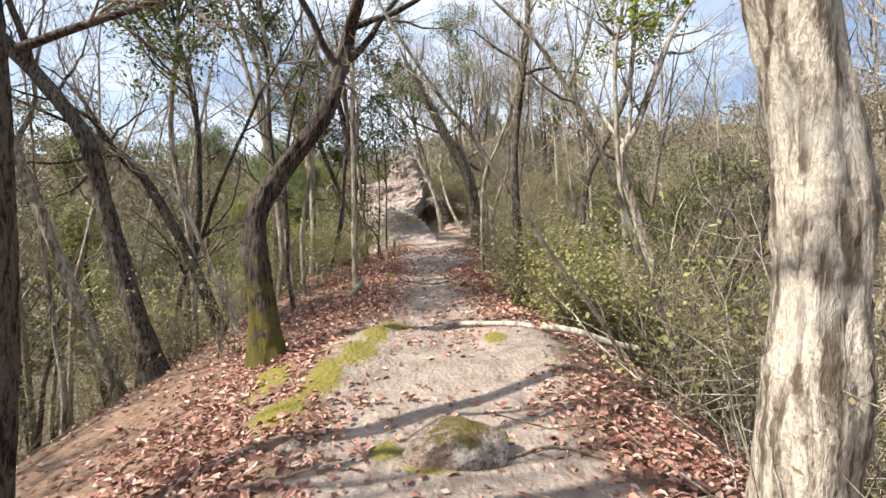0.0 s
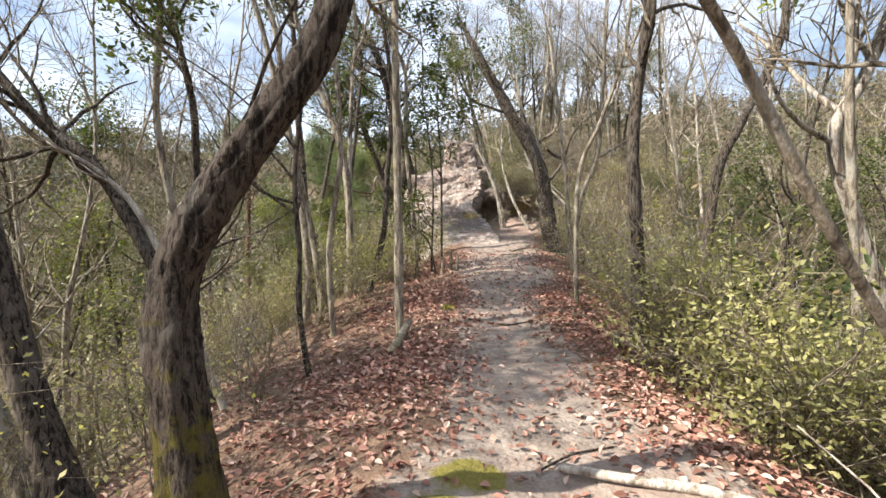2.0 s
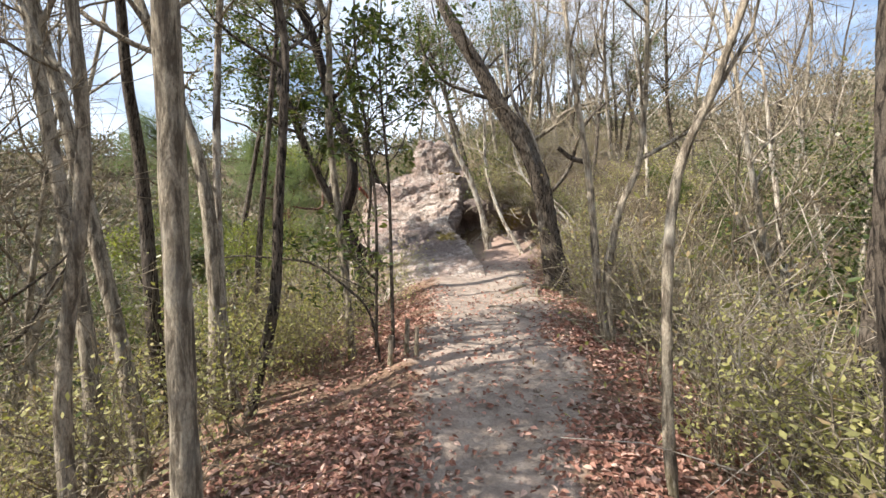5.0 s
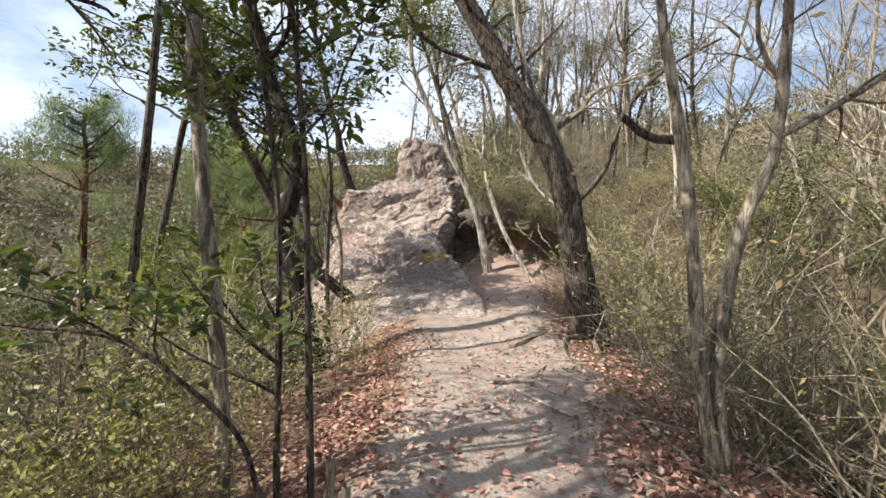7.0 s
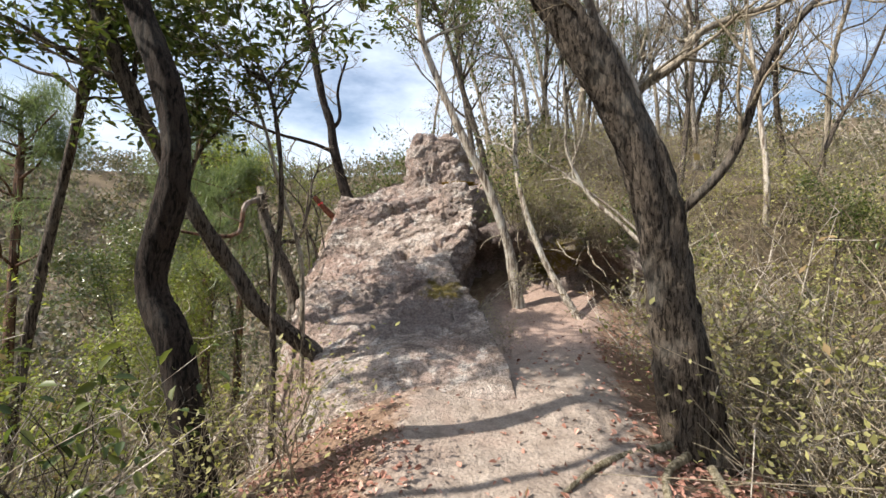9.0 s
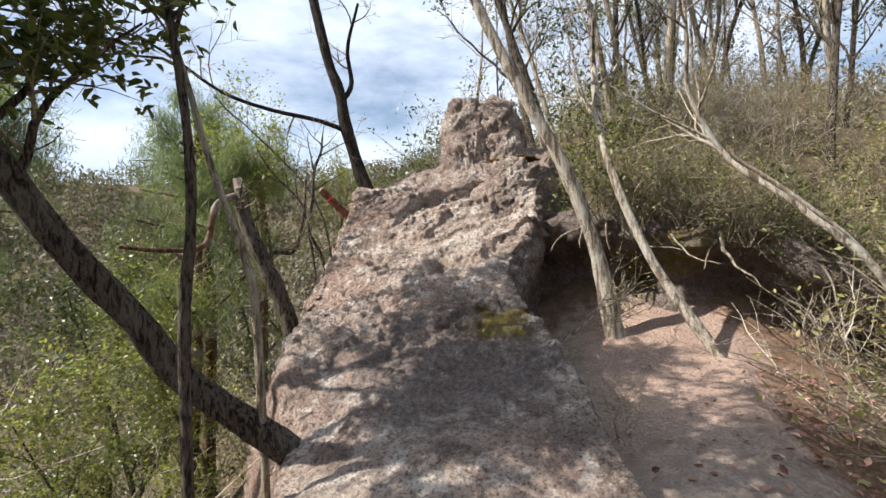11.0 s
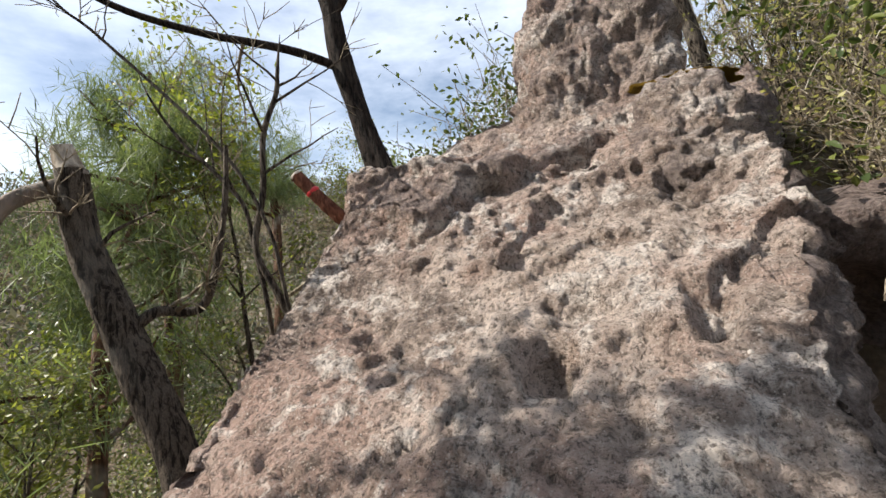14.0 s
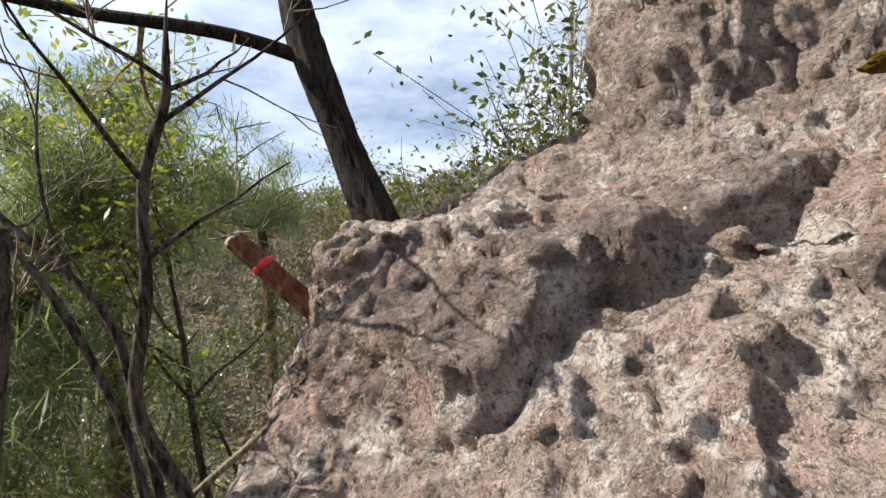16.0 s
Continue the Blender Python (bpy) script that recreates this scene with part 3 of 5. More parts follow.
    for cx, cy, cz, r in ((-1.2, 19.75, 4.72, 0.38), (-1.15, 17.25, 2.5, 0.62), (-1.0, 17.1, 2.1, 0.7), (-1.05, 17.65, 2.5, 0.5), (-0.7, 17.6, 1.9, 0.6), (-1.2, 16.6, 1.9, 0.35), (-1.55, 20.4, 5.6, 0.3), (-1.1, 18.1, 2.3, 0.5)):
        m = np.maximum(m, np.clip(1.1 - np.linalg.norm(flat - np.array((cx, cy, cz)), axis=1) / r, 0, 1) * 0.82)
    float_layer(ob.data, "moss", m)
    # dark lichen crust: hard bed and foot; painted-in shade: foot and side wall
    foot_crust_shade = np.clip(1.2 - np.linalg.norm((flat - np.array((-1.5, 16.8, 2.2))) * np.array((0.85, 1.0, 0.8)), axis=1) / 1.2, 0, 0.8)
    float_layer(ob.data, "crust_shade", np.maximum(np.maximum(np.maximum(run * above * 0.62 * np.exp(-(up / 0.5) ** 4), foot_crust_shade), np.clip((flat[:, 1] - 19.6) / 0.4, 0, 0.5)), np.where(u.ravel() > 1, 0.75, 0.0)))
    crag("pinnacle", (-1.95, 20.44, 4.58), (0.48, 0.5, 1.22), 0.0, ob)
    crag("pinnacle", (-1.46, 20.5, 4.5), (0.48, 0.55, 1.17), 5.0, ob)
    crag("shoulder_block", (-1.2, 19.72, 3.85), (0.42, 0.55, 0.72), 9.0, ob)
    g = np.random.default_rng(6)
    pick = np.where((flat[:, 1] > 17.0) & (flat[:, 1] < 19.7) & (flat[:, 0] > -3.2) & (flat[:, 0] < -1.15) & (flat[:, 2] > 2.4))[0]
    shapes = [pebble_mesh(k) for k in range(5)]
    for k in g.choice(pick, 90, replace=False):
        peb = new("pebble", shapes[k % 5])
        peb.parent, peb.location = ob, flat[k] - nrm.reshape(-1, 3)[k] * 0.003
        peb.rotation_euler, peb.scale = g.uniform(0, 6.28, 3), (float(g.uniform(0.005, 0.012)),) * 3
    for cx, cy, cz, r in ((-1.12, 19.72, 4.49, 0.15), (-1.32, 19.68, 4.48, 0.11), (-1.0, 19.85, 4.49, 0.11)):
        cu = new("moss_cushion", pebble_mesh(20 + int(r * 100), MOSS, 4, 0.4))
        cu.parent, cu.location, cu.scale = ob, (cx, cy, cz), (r * 1.5, r * 1.2, r * 0.35)
        cu["label"] = "orange-yellow moss cushion"
    return tagged(ob, "weathered pinkish grey sandstone outcrop with hollows and a pinnacle", "rock")


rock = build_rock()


def build_bank():
    """The broken bank that closes the gully beside the outcrop: undercut at its foot, roots and brush on its lip."""
    u, v = np.meshgrid(np.linspace(0, 1, 110), np.linspace(0, 1, 70), indexing="ij")
    x = -1.05 + 4.6 * u
    front = 19.15 - 0.25 * np.sin(u * 5) - 1.2 * u ** 2 + 0.16 * lumps(x, x * 0, 0.4, 41)
    foot = ground_height(x, front)
    rise = 1.5 - 0.45 * u + 0.2 * lumps(x, x * 0, 0.5, 42)
    back = np.interp(v, [0, 0.2, 0.4, 0.55, 0.66, 0.74, 0.85, 1.0], [0.05, 0.5, 0.62, 0.42, 0.08, 0.02, 0.4, 2.2])
    z = foot - 0.15 + rise * np.interp(v, [0, 0.2, 0.4, 0.55, 0.66, 0.74, 0.85, 1.0], [0, 0.22, 0.5, 0.68, 0.80, 0.95, 1.06, 1.12])
    p = np.stack([x, front + back, z], -1).reshape(-1, 3)
    for i, q in enumerate(p):
        w = Vector(q)
        p[i, 1] += 0.16 * noise.noise(w * 1.9) + 0.10 * noise.noise(w * 5.0) - 0.05 * abs(noise.noise(w * 11.0))
        p[i, 2] += 0.10 * noise.noise(w * 3.1 + Vector((4, 0, 0)))
    geo = Geo()
    geo.add(p, grid_faces(*x.shape)[:, ::-1])
    ob = part("earth_bank", geo, ROCK)
    float_layer(ob.data, "moss", np.clip(0.5 * lumps(p[:, 0], p[:, 2], 0.5, 43), 0, 0.6))
    float_layer(ob.data, "crust_shade", np.full(len(p), 0.85))
    g = np.random.default_rng(44)
    for _ in range(16):
        k = int(g.integers(2, 106)) * 70 + int(g.integers(46, 56))
        line, _e = wander(p[k] + np.array((0, -0.03, 0.05)), (g.normal(0, 0.5), -0.25, -0.8), g.uniform(0.35, 0.9), 8, 0.22, -0.06, g)
        rt = Geo()
        tube(rt, line, np.linspace(g.uniform(0.012, 0.026), 0.004, 8), 6)
        part("root", rt, BARK_GREY, ob)
    return tagged(ob, "dark undercut earth and rock bank beside the outcrop", "bank")


bank = build_bank()


def stand_on(x, y):
    """The height of what one stands on at x, y: soil, or the outcrop."""
    z = float(ground_height(x, y))
    return max(z, float(rock_height(np.array(x), np.array(y)))) if -3.9 < x < -1.1 and 15.4 < y < 21 else z


rnd_s = random.Random(8)


# ---- trees along the trail ----
def trunk_line(points, above, rng):
    """The line of a trunk from under the ground through the points, and on for some metres above them."""
    p = [np.array(q, float) for q in points]
    g = stand_on(p[0][0], p[0][1])
    if p[0][2] > g + 0.15:
        p.insert(0, np.array((p[0][0] + 0.35 * (p[0][0] - p[1][0]) * (p[0][2] - g) / max(0.3, p[1][2] - p[0][2]), p[0][1], g - 0.08)))
    else:
        p[0][2] = min(p[0][2], g) - 0.06
    d = p[-1] - p[-2]
    d /= np.linalg.norm(d)
    if above > 0:
        ext, _ = wander(p[-1], d, above, 4, 0.13, 0.12, rng)
        p.extend(ext[1:])
    return p


def tree(label, points, r0, bark, seed, above=3.0, limbs=7, reach=1.6, start=0.45, forks=(5, 6), leaf=None, leaf_size=0.07, leaf_share=0.5, leaf_rep=3,
         taper=0.35, name="tree", twig_bark=None, ridges=0.10, bare_from=None, lift=0.05):
    rng = np.random.default_rng(seed)
    p = trunk_line(points, above, rng)
    base = np.array((p[0][0], p[0][1], stand_on(p[0][0], p[0][1])))
    line = spline(np.array(p) - base, 12 * len(p))
    h = np.linspace(0, 1, len(line))
    r = r0 * (1 - (1 - taper) * h) * (1 + 0.07 * np.sin(h * 40 + seed) * (1 - h))
    if r0 > 0.05:
        r = r * (1 + 0.55 * np.exp(-h * 26))
    if above > 0:
        r = np.where(h > 0.8, r * (1 - (h - 0.8) / 0.2 * 0.85), r)
    root = tagged(new(name), label, "tree")
    root.location = base
    g = Geo()
    tube(g, line, r, 26 if r0 > 0.09 else (16 if r0 > 0.05 else 9), ridges if r0 > 0.03 else 0.04, rng)
    part("trunk", g, bark, root)
    tw, tips = Geo(), []
    for i in range(limbs):
        u = rng.uniform(start, 0.97)
        k = min(len(line) - 2, int(u * (len(line) - 1)))
        d = line[k + 1] - line[k]
        d /= np.linalg.norm(d)
        g = Geo()
        size = reach * rng.uniform(0.55, 1.2) * (1.25 - 0.6 * u)
        branch(g, tw, tips, line[k], sideways(d, rng, rng.uniform(0.6, 1.15)), size, min(r[k] * 0.6, 0.008 + 0.016 * size), 2, rng, 0.17, lift, forks)
        part("limb", g, twig_bark or bark, root)
    if limbs:
        part("twig_spray", tw, twig_bark or BARK_TWIG, root, "bare thin twigs")
    if leaf is not None and tips:
        tips = np.array(tips)
        tips = np.repeat(tips[rng.random(len(tips)) < leaf_share], leaf_rep, 0)
        g = Geo()
        leaves(g, tips, leaf_size, rng, 0.45, 0.5, 0.05)
        part("foliage", g, leaf, root)
    return root


# the first steps
FIRST = tree("dark furrowed trunk in shade beside the trail's start", [(-1.89, 1.95, 0.30), (-1.88, 1.95, 1.36), (-1.91, 1.95, 2.29), (-1.96, 1.95, 3.0)], 0.075, BARK_DARK, 11, 3, 7, 1.8)
tree("thick pale trunk with deeply furrowed sunlit bark", [(1.14, 1.45, 0.35), (1.13, 1.45, 0.72), (1.17, 1.45, 1.22), (1.18, 1.45, 1.70), (1.09, 1.45, 2.28), (0.99, 1.45, 2.82)],
     0.145, BARK_PALE, 12, 3.5, 6, 2.0, 0.55, taper=0.55, ridges=0.13)
tree("leaning dark trunk with yellow moss on its foot", [(-1.47, 3.91, 0.49), (-1.55, 3.91, 1.17), (-1.61, 3.92, 1.60), (-1.53, 3.93, 1.91), (-1.28, 3.95, 2.29), (-1.03, 3.99, 2.66),
     (-0.90, 4.01, 3.03), (-0.79, 4.03, 3.47)], 0.112, BARK_MOSSY, 13, 3.5, 8, 2.2, 0.6, taper=0.2, ridges=0.14)
tree("slender dark trunk leaning out over the slope", [(-2.95, 4.8, 0.1), (-3.3, 4.8, 1.15), (-3.55, 4.8, 2.05), (-3.75, 4.8, 2.7), (-4.3, 4.8, 3.4), (-4.9, 4.8, 4.0)], 0.10, BARK_DARK, 14, 2, 7, 1.8)
tree("slender pale trunk leaning out over the slope", [(-3.55, 5.2, -0.3), (-4.2, 5.2, 1.1), (-4.7, 5.2, 2.3), (-5.1, 5.2, 3.2)], 0.07, BARK_GREY, 15, 3, 9, 1.8, 0.3)
tree("dead white leaning stem without bark", [(-2.6, 5.9, 0.6), (-3.25, 5.9, 1.9), (-3.7, 5.9, 2.45), (-4.3, 5.9, 2.78)], 0.035, WOOD_DEAD, 16, 0, 4, 0.7, 0.5, (2, 2))
tree("crooked dark trunk leaning over the slope", [(-3.0, 6.4, 0.2), (-3.55, 6.4, 1.45), (-4.25, 6.4, 2.6), (-4.9, 6.4, 3.1)], 0.075, BARK_DARK, 17, 3, 8, 2.0, 0.3)
tree("slim upright sapling at the trail's edge", [(-1.36, 7.15, 0.85), (-1.38, 7.15, 2.74), (-1.40, 7.15, 4.68), (-1.27, 7.15, 6.2)], 0.05, BARK_GREY, 18, 1, 7, 1.2, 0.4)
tree("upright dark trunk rising behind leafy shrubs", [(1.25, 7.4, 0.6), (1.18, 7.4, 2.0), (1.14, 7.4, 2.74), (1.17, 7.42, 3.38), (1.25, 7.45, 4.02), (1.35, 7.5, 4.88)], 0.075, BARK_DARK, 19, 3, 8, 2.0, 0.45, lift=0.0)
tree("thin dark stem leaning over the trail", [(1.62, 3.9, 0.45), (1.36, 3.80, 0.82), (0.97, 3.67, 1.31), (0.72, 3.54, 1.63), (0.43, 3.42, 2.01), (0.18, 3.30, 2.35), (-0.02, 3.18, 2.55)],
     0.019, BARK_GREY, 20, 1.4, 4, 0.9, 0.6, taper=0.5)
tree("pale crooked trunk in the thicket", [(3.2, 6.5, -0.2), (3.11, 6.52, 0.67), (2.73, 6.51, 1.97), (2.51, 6.50, 2.77), (2.77, 6.54, 3.31), (3.09, 6.60, 4.12)], 0.075, BARK_PALE, 21, 2.5, 7, 1.8, 0.4)
tree("thin grey stem leaning into the thicket", [(2.25, 4.2, 0.2), (1.71, 4.16, 1.63), (1.39, 4.14, 2.43), (1.09, 4.12, 2.97)], 0.035, BARK_GREY, 22, 1.5, 5, 1.0, 0.4)
tree("dark trunk beside the trail before its start", [(-2.75, 0.5, 0.1), (-2.75, 0.5, 1.4), (-2.7, 0.55, 2.8), (-2.65, 0.5, 4.0)], 0.11, BARK_DARK, 25, 3, 7, 1.8, 0.6)
# the row of stems on the left-hand slope
for k, (pts, r0, bk) in enumerate((
        ([(-3.1, 8.6, 0.3), (-3.0, 8.6, 1.35), (-3.1, 8.6, 2.4), (-3.3, 8.6, 3.6), (-3.45, 8.6, 4.8)], 0.06, BARK_GREY),
        ([(-2.84, 8.9, 0.5), (-3.0, 8.9, 1.6), (-3.3, 8.9, 3.0), (-3.6, 8.9, 4.2), (-3.9, 8.9, 5.3)], 0.06, BARK_GREY),
        ([(-2.75, 9.6, 0.55), (-2.7, 9.6, 1.9), (-2.8, 9.6, 3.2), (-3.15, 9.6, 4.2), (-3.5, 9.6, 5.2)], 0.065, BARK_GREY),
        ([(-2.55, 9.75, 0.6), (-2.72, 9.76, 1.81), (-2.76, 9.79, 3.30), (-2.72, 9.83, 4.64)], 0.045, BARK_PALE),
        ([(-2.0, 6.3, 0.5), (-2.12, 6.3, 1.21), (-2.13, 6.32, 1.81), (-2.17, 6.33, 2.48), (-2.09, 6.36, 3.28)], 0.03, BARK_DARK),
        ([(-1.75, 10.7, 1.0), (-1.85, 10.75, 2.2), (-2.0, 10.8, 3.7), (-2.02, 10.83, 4.99), (-2.36, 10.82, 5.68)], 0.05, BARK_GREY),
        ([(-2.3, 7.7, 0.6), (-2.35, 7.7, 1.8), (-2.2, 7.7, 3.0), (-2.3, 7.7, 4.4)], 0.04, BARK_GREY),
        ([(-3.9, 7.3, -0.1), (-4.0, 7.3, 1.6), (-4.3, 7.3, 3.3), (-4.2, 7.3, 5.0)], 0.05, BARK_GREY))):
    tagged(tree("slim bare tree on the leaf-strewn slope", pts, r0, bk, 40 + k, 2.2, 7, 1.5, 0.35), group="bare trees on the slope")
tree("thin forked stem among shrubs beside the trail", [(0.74, 8.28, 0.9), (0.70, 8.30, 1.6), (0.74, 8.30, 2.75), (1.0, 8.35, 3.4), (1.25, 8.4, 4.1)], 0.034, BARK_GREY, 60, 2, 6, 1.5, 0.4)
tree("dark leaning tree with green leaves in the thicket", [(2.7, 9.6, 0.2), (3.0, 9.69, 2.74), (3.38, 9.74, 3.68), (3.92, 9.82, 4.82), (4.06, 9.86, 5.70)], 0.075, BARK_DARK, 61, 2, 8, 1.8, 0.4,
     leaf=LEAF_GREEN, leaf_size=0.11, leaf_share=0.8)
# half way
tree("slim dark trunk with a lichen patch", [(-2.45, 9.46, 0.6), (-2.30, 9.47, 1.19), (-2.11, 9.49, 1.98), (-2.06, 9.51, 2.78), (-2.00, 9.53, 3.60), (-1.98, 9.54, 4.27)], 0.055, BARK_DARK, 62, 2.5, 7, 1.6, 0.5)
TWIN_A = tree("grey twin-stemmed tree at the trail's edge", [(1.22, 11.31, 1.1), (1.10, 11.31, 1.76), (1.04, 11.30, 2.68), (0.97, 11.30, 3.41), (0.88, 11.29, 4.04), (0.81, 11.28, 4.55)], 0.05, BARK_GREY, 63, 2.5, 6, 1.6, 0.5)
TWIN = tree("grey twin-stemmed tree at the trail's edge", [(1.28, 11.34, 1.1), (1.20, 11.33, 1.94), (1.35, 11.32, 2.82), (1.57, 11.34, 3.33), (1.65, 11.34, 3.96), (1.69, 11.34, 4.54)], 0.05, BARK_GREY, 64, 2.5, 7, 1.8, 0.45)
tree("crooked dark trunk at the edge of the slope", [(-2.25, 13.7, 1.0), (-2.5, 13.7, 2.3), (-2.72, 13.7, 2.85), (-2.55, 13.7, 3.55), (-2.58, 13.68, 4.1), (-2.85, 13.65, 4.85), (-3.0, 13.6, 5.5)],
     0.11, BARK_BACKLIT, 65, 2.5, 9, 2.0, 0.55, taper=0.6, leaf=LEAF_GREEN, leaf_size=0.10, leaf_share=0.7, leaf_rep=3)
# made-up evergreen on the sun's side, there to dapple the trail with shade
tree("slender evergreen added on the slope to shade the trail", [(-3.8, 12.5, 0.2), (-3.7, 12.5, 2.4), (-3.5, 12.5, 4.2), (-3.4, 12.5, 5.2)], 0.05, BARK_DARK, 97, 1.6, 14, 1.6, 0.6, (4, 4), LEAF_GREEN, 0.095, 0.7, 4)
SHAGGY = tree("thick shaggy trunk leaning over the trail", [(1.25, 14.72, 1.40), (1.03, 14.66, 2.56), (0.85, 14.61, 3.58), (0.45, 14.54, 4.48), (0.09, 14.48, 5.06), (-0.26, 14.42, 5.68)],
     0.19, BARK_DARK, 67, 2.5, 8, 2.0, 0.5, taper=0.45, ridges=0.16)
tree("slender grey tree growing at the outcrop's foot", [(-0.02, 18.6, 2.12), (-0.22, 18.55, 3.20), (-0.54, 18.5, 4.16), (-0.94, 18.4, 4.99), (-1.30, 18.3, 5.77), (-1.64, 18.2, 6.66)], 0.085, BARK_PALE, 68, 1.8, 9, 1.5, 0.5, leaf=LEAF_GREEN, leaf_size=0.1, leaf_share=0.45, leaf_rep=3)
tree("pale leaning stem at the bank", [(1.18, 17.85, 1.5), (0.84, 18.16, 2.11), (0.32, 18.43, 3.07), (-0.05, 18.73, 4.32), (-0.10, 19.11, 5.47)], 0.06, BARK_PALE, 69, 1.5, 6, 1.2, 0.4)
# round the outcrop
X = tree("leaning tree behind the outcrop, backlit shade painted into its bark", [(-3.40, 19.95, 4.0), (-3.72, 19.8, 5.16), (-3.80, 19.76, 5.75), (-3.95, 19.7, 6.28), (-4.12, 19.6, 7.27)], 0.095, BARK_BACKLIT, 70, 1.5, 5, 2.0, 0.6, taper=0.5)
tree("smooth dark trunk leaning low across the slope", [(-2.35, 16.1, 1.75), (-2.52, 16.02, 1.90), (-3.03, 15.72, 2.43), (-3.22, 15.51, 2.86), (-3.35, 15.31, 3.19), (-3.51, 15.11, 3.60)], 0.10, BARK_DARK, 71, 3.2, 15, 1.9, 0.62, taper=0.6, leaf=LEAF_GREEN, leaf_size=0.1, leaf_share=0.9, leaf_rep=6)
tree("slim mottled stem beside the outcrop", [(-2.66, 15.31, 1.2), (-2.66, 15.31, 2.73), (-2.60, 15.32, 3.38), (-2.59, 15.31, 3.85), (-2.63, 15.29, 4.34)], 0.038, BARK_DARK, 72, 1.2, 11, 1.3, 0.62, leaf=LEAF_GREEN, leaf_size=0.1, leaf_share=0.8, leaf_rep=3)
tree("thin pale stem beside the outcrop", [(-2.63, 15.95, 1.7), (-2.61, 15.88, 2.79), (-2.67, 15.86, 3.22), (-2.85, 15.80, 3.81), (-2.99, 15.76, 4.40)], 0.03, BARK_GREY, 73, 1.5, 5, 1.1, 0.5)
# added tree, placed along the sun's ray so its crown shades the lower rock
tree("leafy evergreen added below the outcrop to shade its lower part", [(-5.7, 15.15, 0.0), (-5.5, 15.25, 2.1), (-5.2, 15.4, 4.1), (-5.0, 15.45, 5.1)], 0.07, BARK_DARK, 94, 1.3, 18, 1.55, 0.5, (5, 4), LEAF_GREEN, 0.10, 0.9, 5)
tree("bleached crooked stem leaning in the brush", [(2.5, 17.9, 1.2), (2.1, 17.85, 2.7), (1.52, 17.97, 3.47), (1.01, 18.14, 4.0), (0.69, 18.1, 4.64), (0.64, 17.94, 5.08)], 0.035, BARK_PALE, 95, 1.0, 6, 1.0, 0.4, (3, 3))
tree("bleached thin stem leaning in the brush", [(2.9, 18.4, 1.2), (2.3, 18.3, 2.8), (1.6, 18.25, 3.6), (0.95, 18.3, 4.15)], 0.026, WOOD_DEAD, 96, 0.6, 6, 0.9, 0.4, (3, 3))
STUB = tree("broken dead stub with one bent limb", [(-3.8, 18.12, 2.5), (-4.07, 18.03, 3.24), (-4.22, 17.97, 3.68), (-4.26, 17.95, 4.07)], 0.105, BARK_DARK, 74, 0, 2, 0.8, 0.7, taper=0.7)


def limb_of(root, points, r0, r1, bark, seed, sprays=5, reach=0.7):
    """A main limb of known course on a tree, with side sprays of twigs."""
    rng = np.random.default_rng(seed)
    line = spline(np.array(points) - np.array(root.location), 9 * len(points))
    r = np.linspace(r0, r1, len(line))
    g, tw, tips = Geo(), Geo(), []
    tube(g, line, r, 12, 0.08, rng)
    part("limb", g, bark, root)
    for _ in range(sprays):
        k = int(rng.uniform(0.3, 0.99) * (len(line) - 2))
        d = line[k + 1] - line[k]
        branch(tw, tw, tips, line[k], sideways(d / np.linalg.norm(d), rng, 0.9), reach * rng.uniform(0.5, 1.1), r[k] * 0.5, 2, rng, 0.17, 0.04, (4, 4))
    if sprays:
        part("twig_spray", tw, BARK_TWIG, root)


limb_of(X, [(-3.73, 19.8, 5.18), (-4.05, 19.5, 5.3), (-4.59, 19.08, 5.40), (-5.11, 18.69, 5.61), (-5.67, 18.28, 6.09), (-6.13, 17.91, 6.34)], 0.038, 0.014, BARK_BACKLIT, 1, 7, 1.0)
limb_of(SHAGGY, [(0.9, 14.64, 3.2), (1.35, 14.4, 3.75), (1.6, 14.3, 4.5), (2.1, 14.2, 5.0), (2.7, 14.1, 5.3)], 0.04, 0.015, BARK_DARK, 11, 7, 1.0)
limb_of(X, [(-3.8, 19.76, 5.6), (-3.62, 19.8, 5.9), (-3.68, 19.85, 6.5), (-3.5, 19.9, 7.2)], 0.045, 0.02, BARK_BACKLIT, 2, 4, 1.0)
limb_of(STUB, [(-4.26, 17.95, 4.0), (-4.42, 17.72, 3.86), (-4.43, 17.54, 3.41), (-4.69, 17.27, 3.35), (-4.98, 16.98, 3.40)], 0.045, 0.02, BARK_PINE, 3, 3, 0.7)
limb_of(STUB, [(-4.25, 17.96, 4.02), (-4.28, 17.95, 4.10), (-4.29, 17.93, 4.2)], 0.075, 0.05, WOOD_DEAD, 4, 0)
limb_of(STUB, [(-4.05, 18.05, 3.2), (-3.95, 18.15, 3.30), (-3.80, 18.32, 3.32), (-3.68, 18.37, 3.79), (-3.66, 18.4, 4.2)], 0.035, 0.012, BARK_DARK, 5, 4, 0.5)
limb_of(FIRST, [(-1.79, 1.95, 2.35), (-1.52, 1.90, 2.41), (-1.24, 1.90, 2.50), (-0.9, 1.9, 2.62)], 0.02, 0.008, BARK_DARK, 6, 4, 0.6)
limb_of(SHAGGY, [(0.62, 14.6, 4.1), (0.83, 14.84, 4.44), (1.16, 14.88, 4.68), (1.40, 14.91, 4.96), (2.11, 14.99, 5.21)], 0.06, 0.02, BARK_GREY, 7, 6, 1.0)
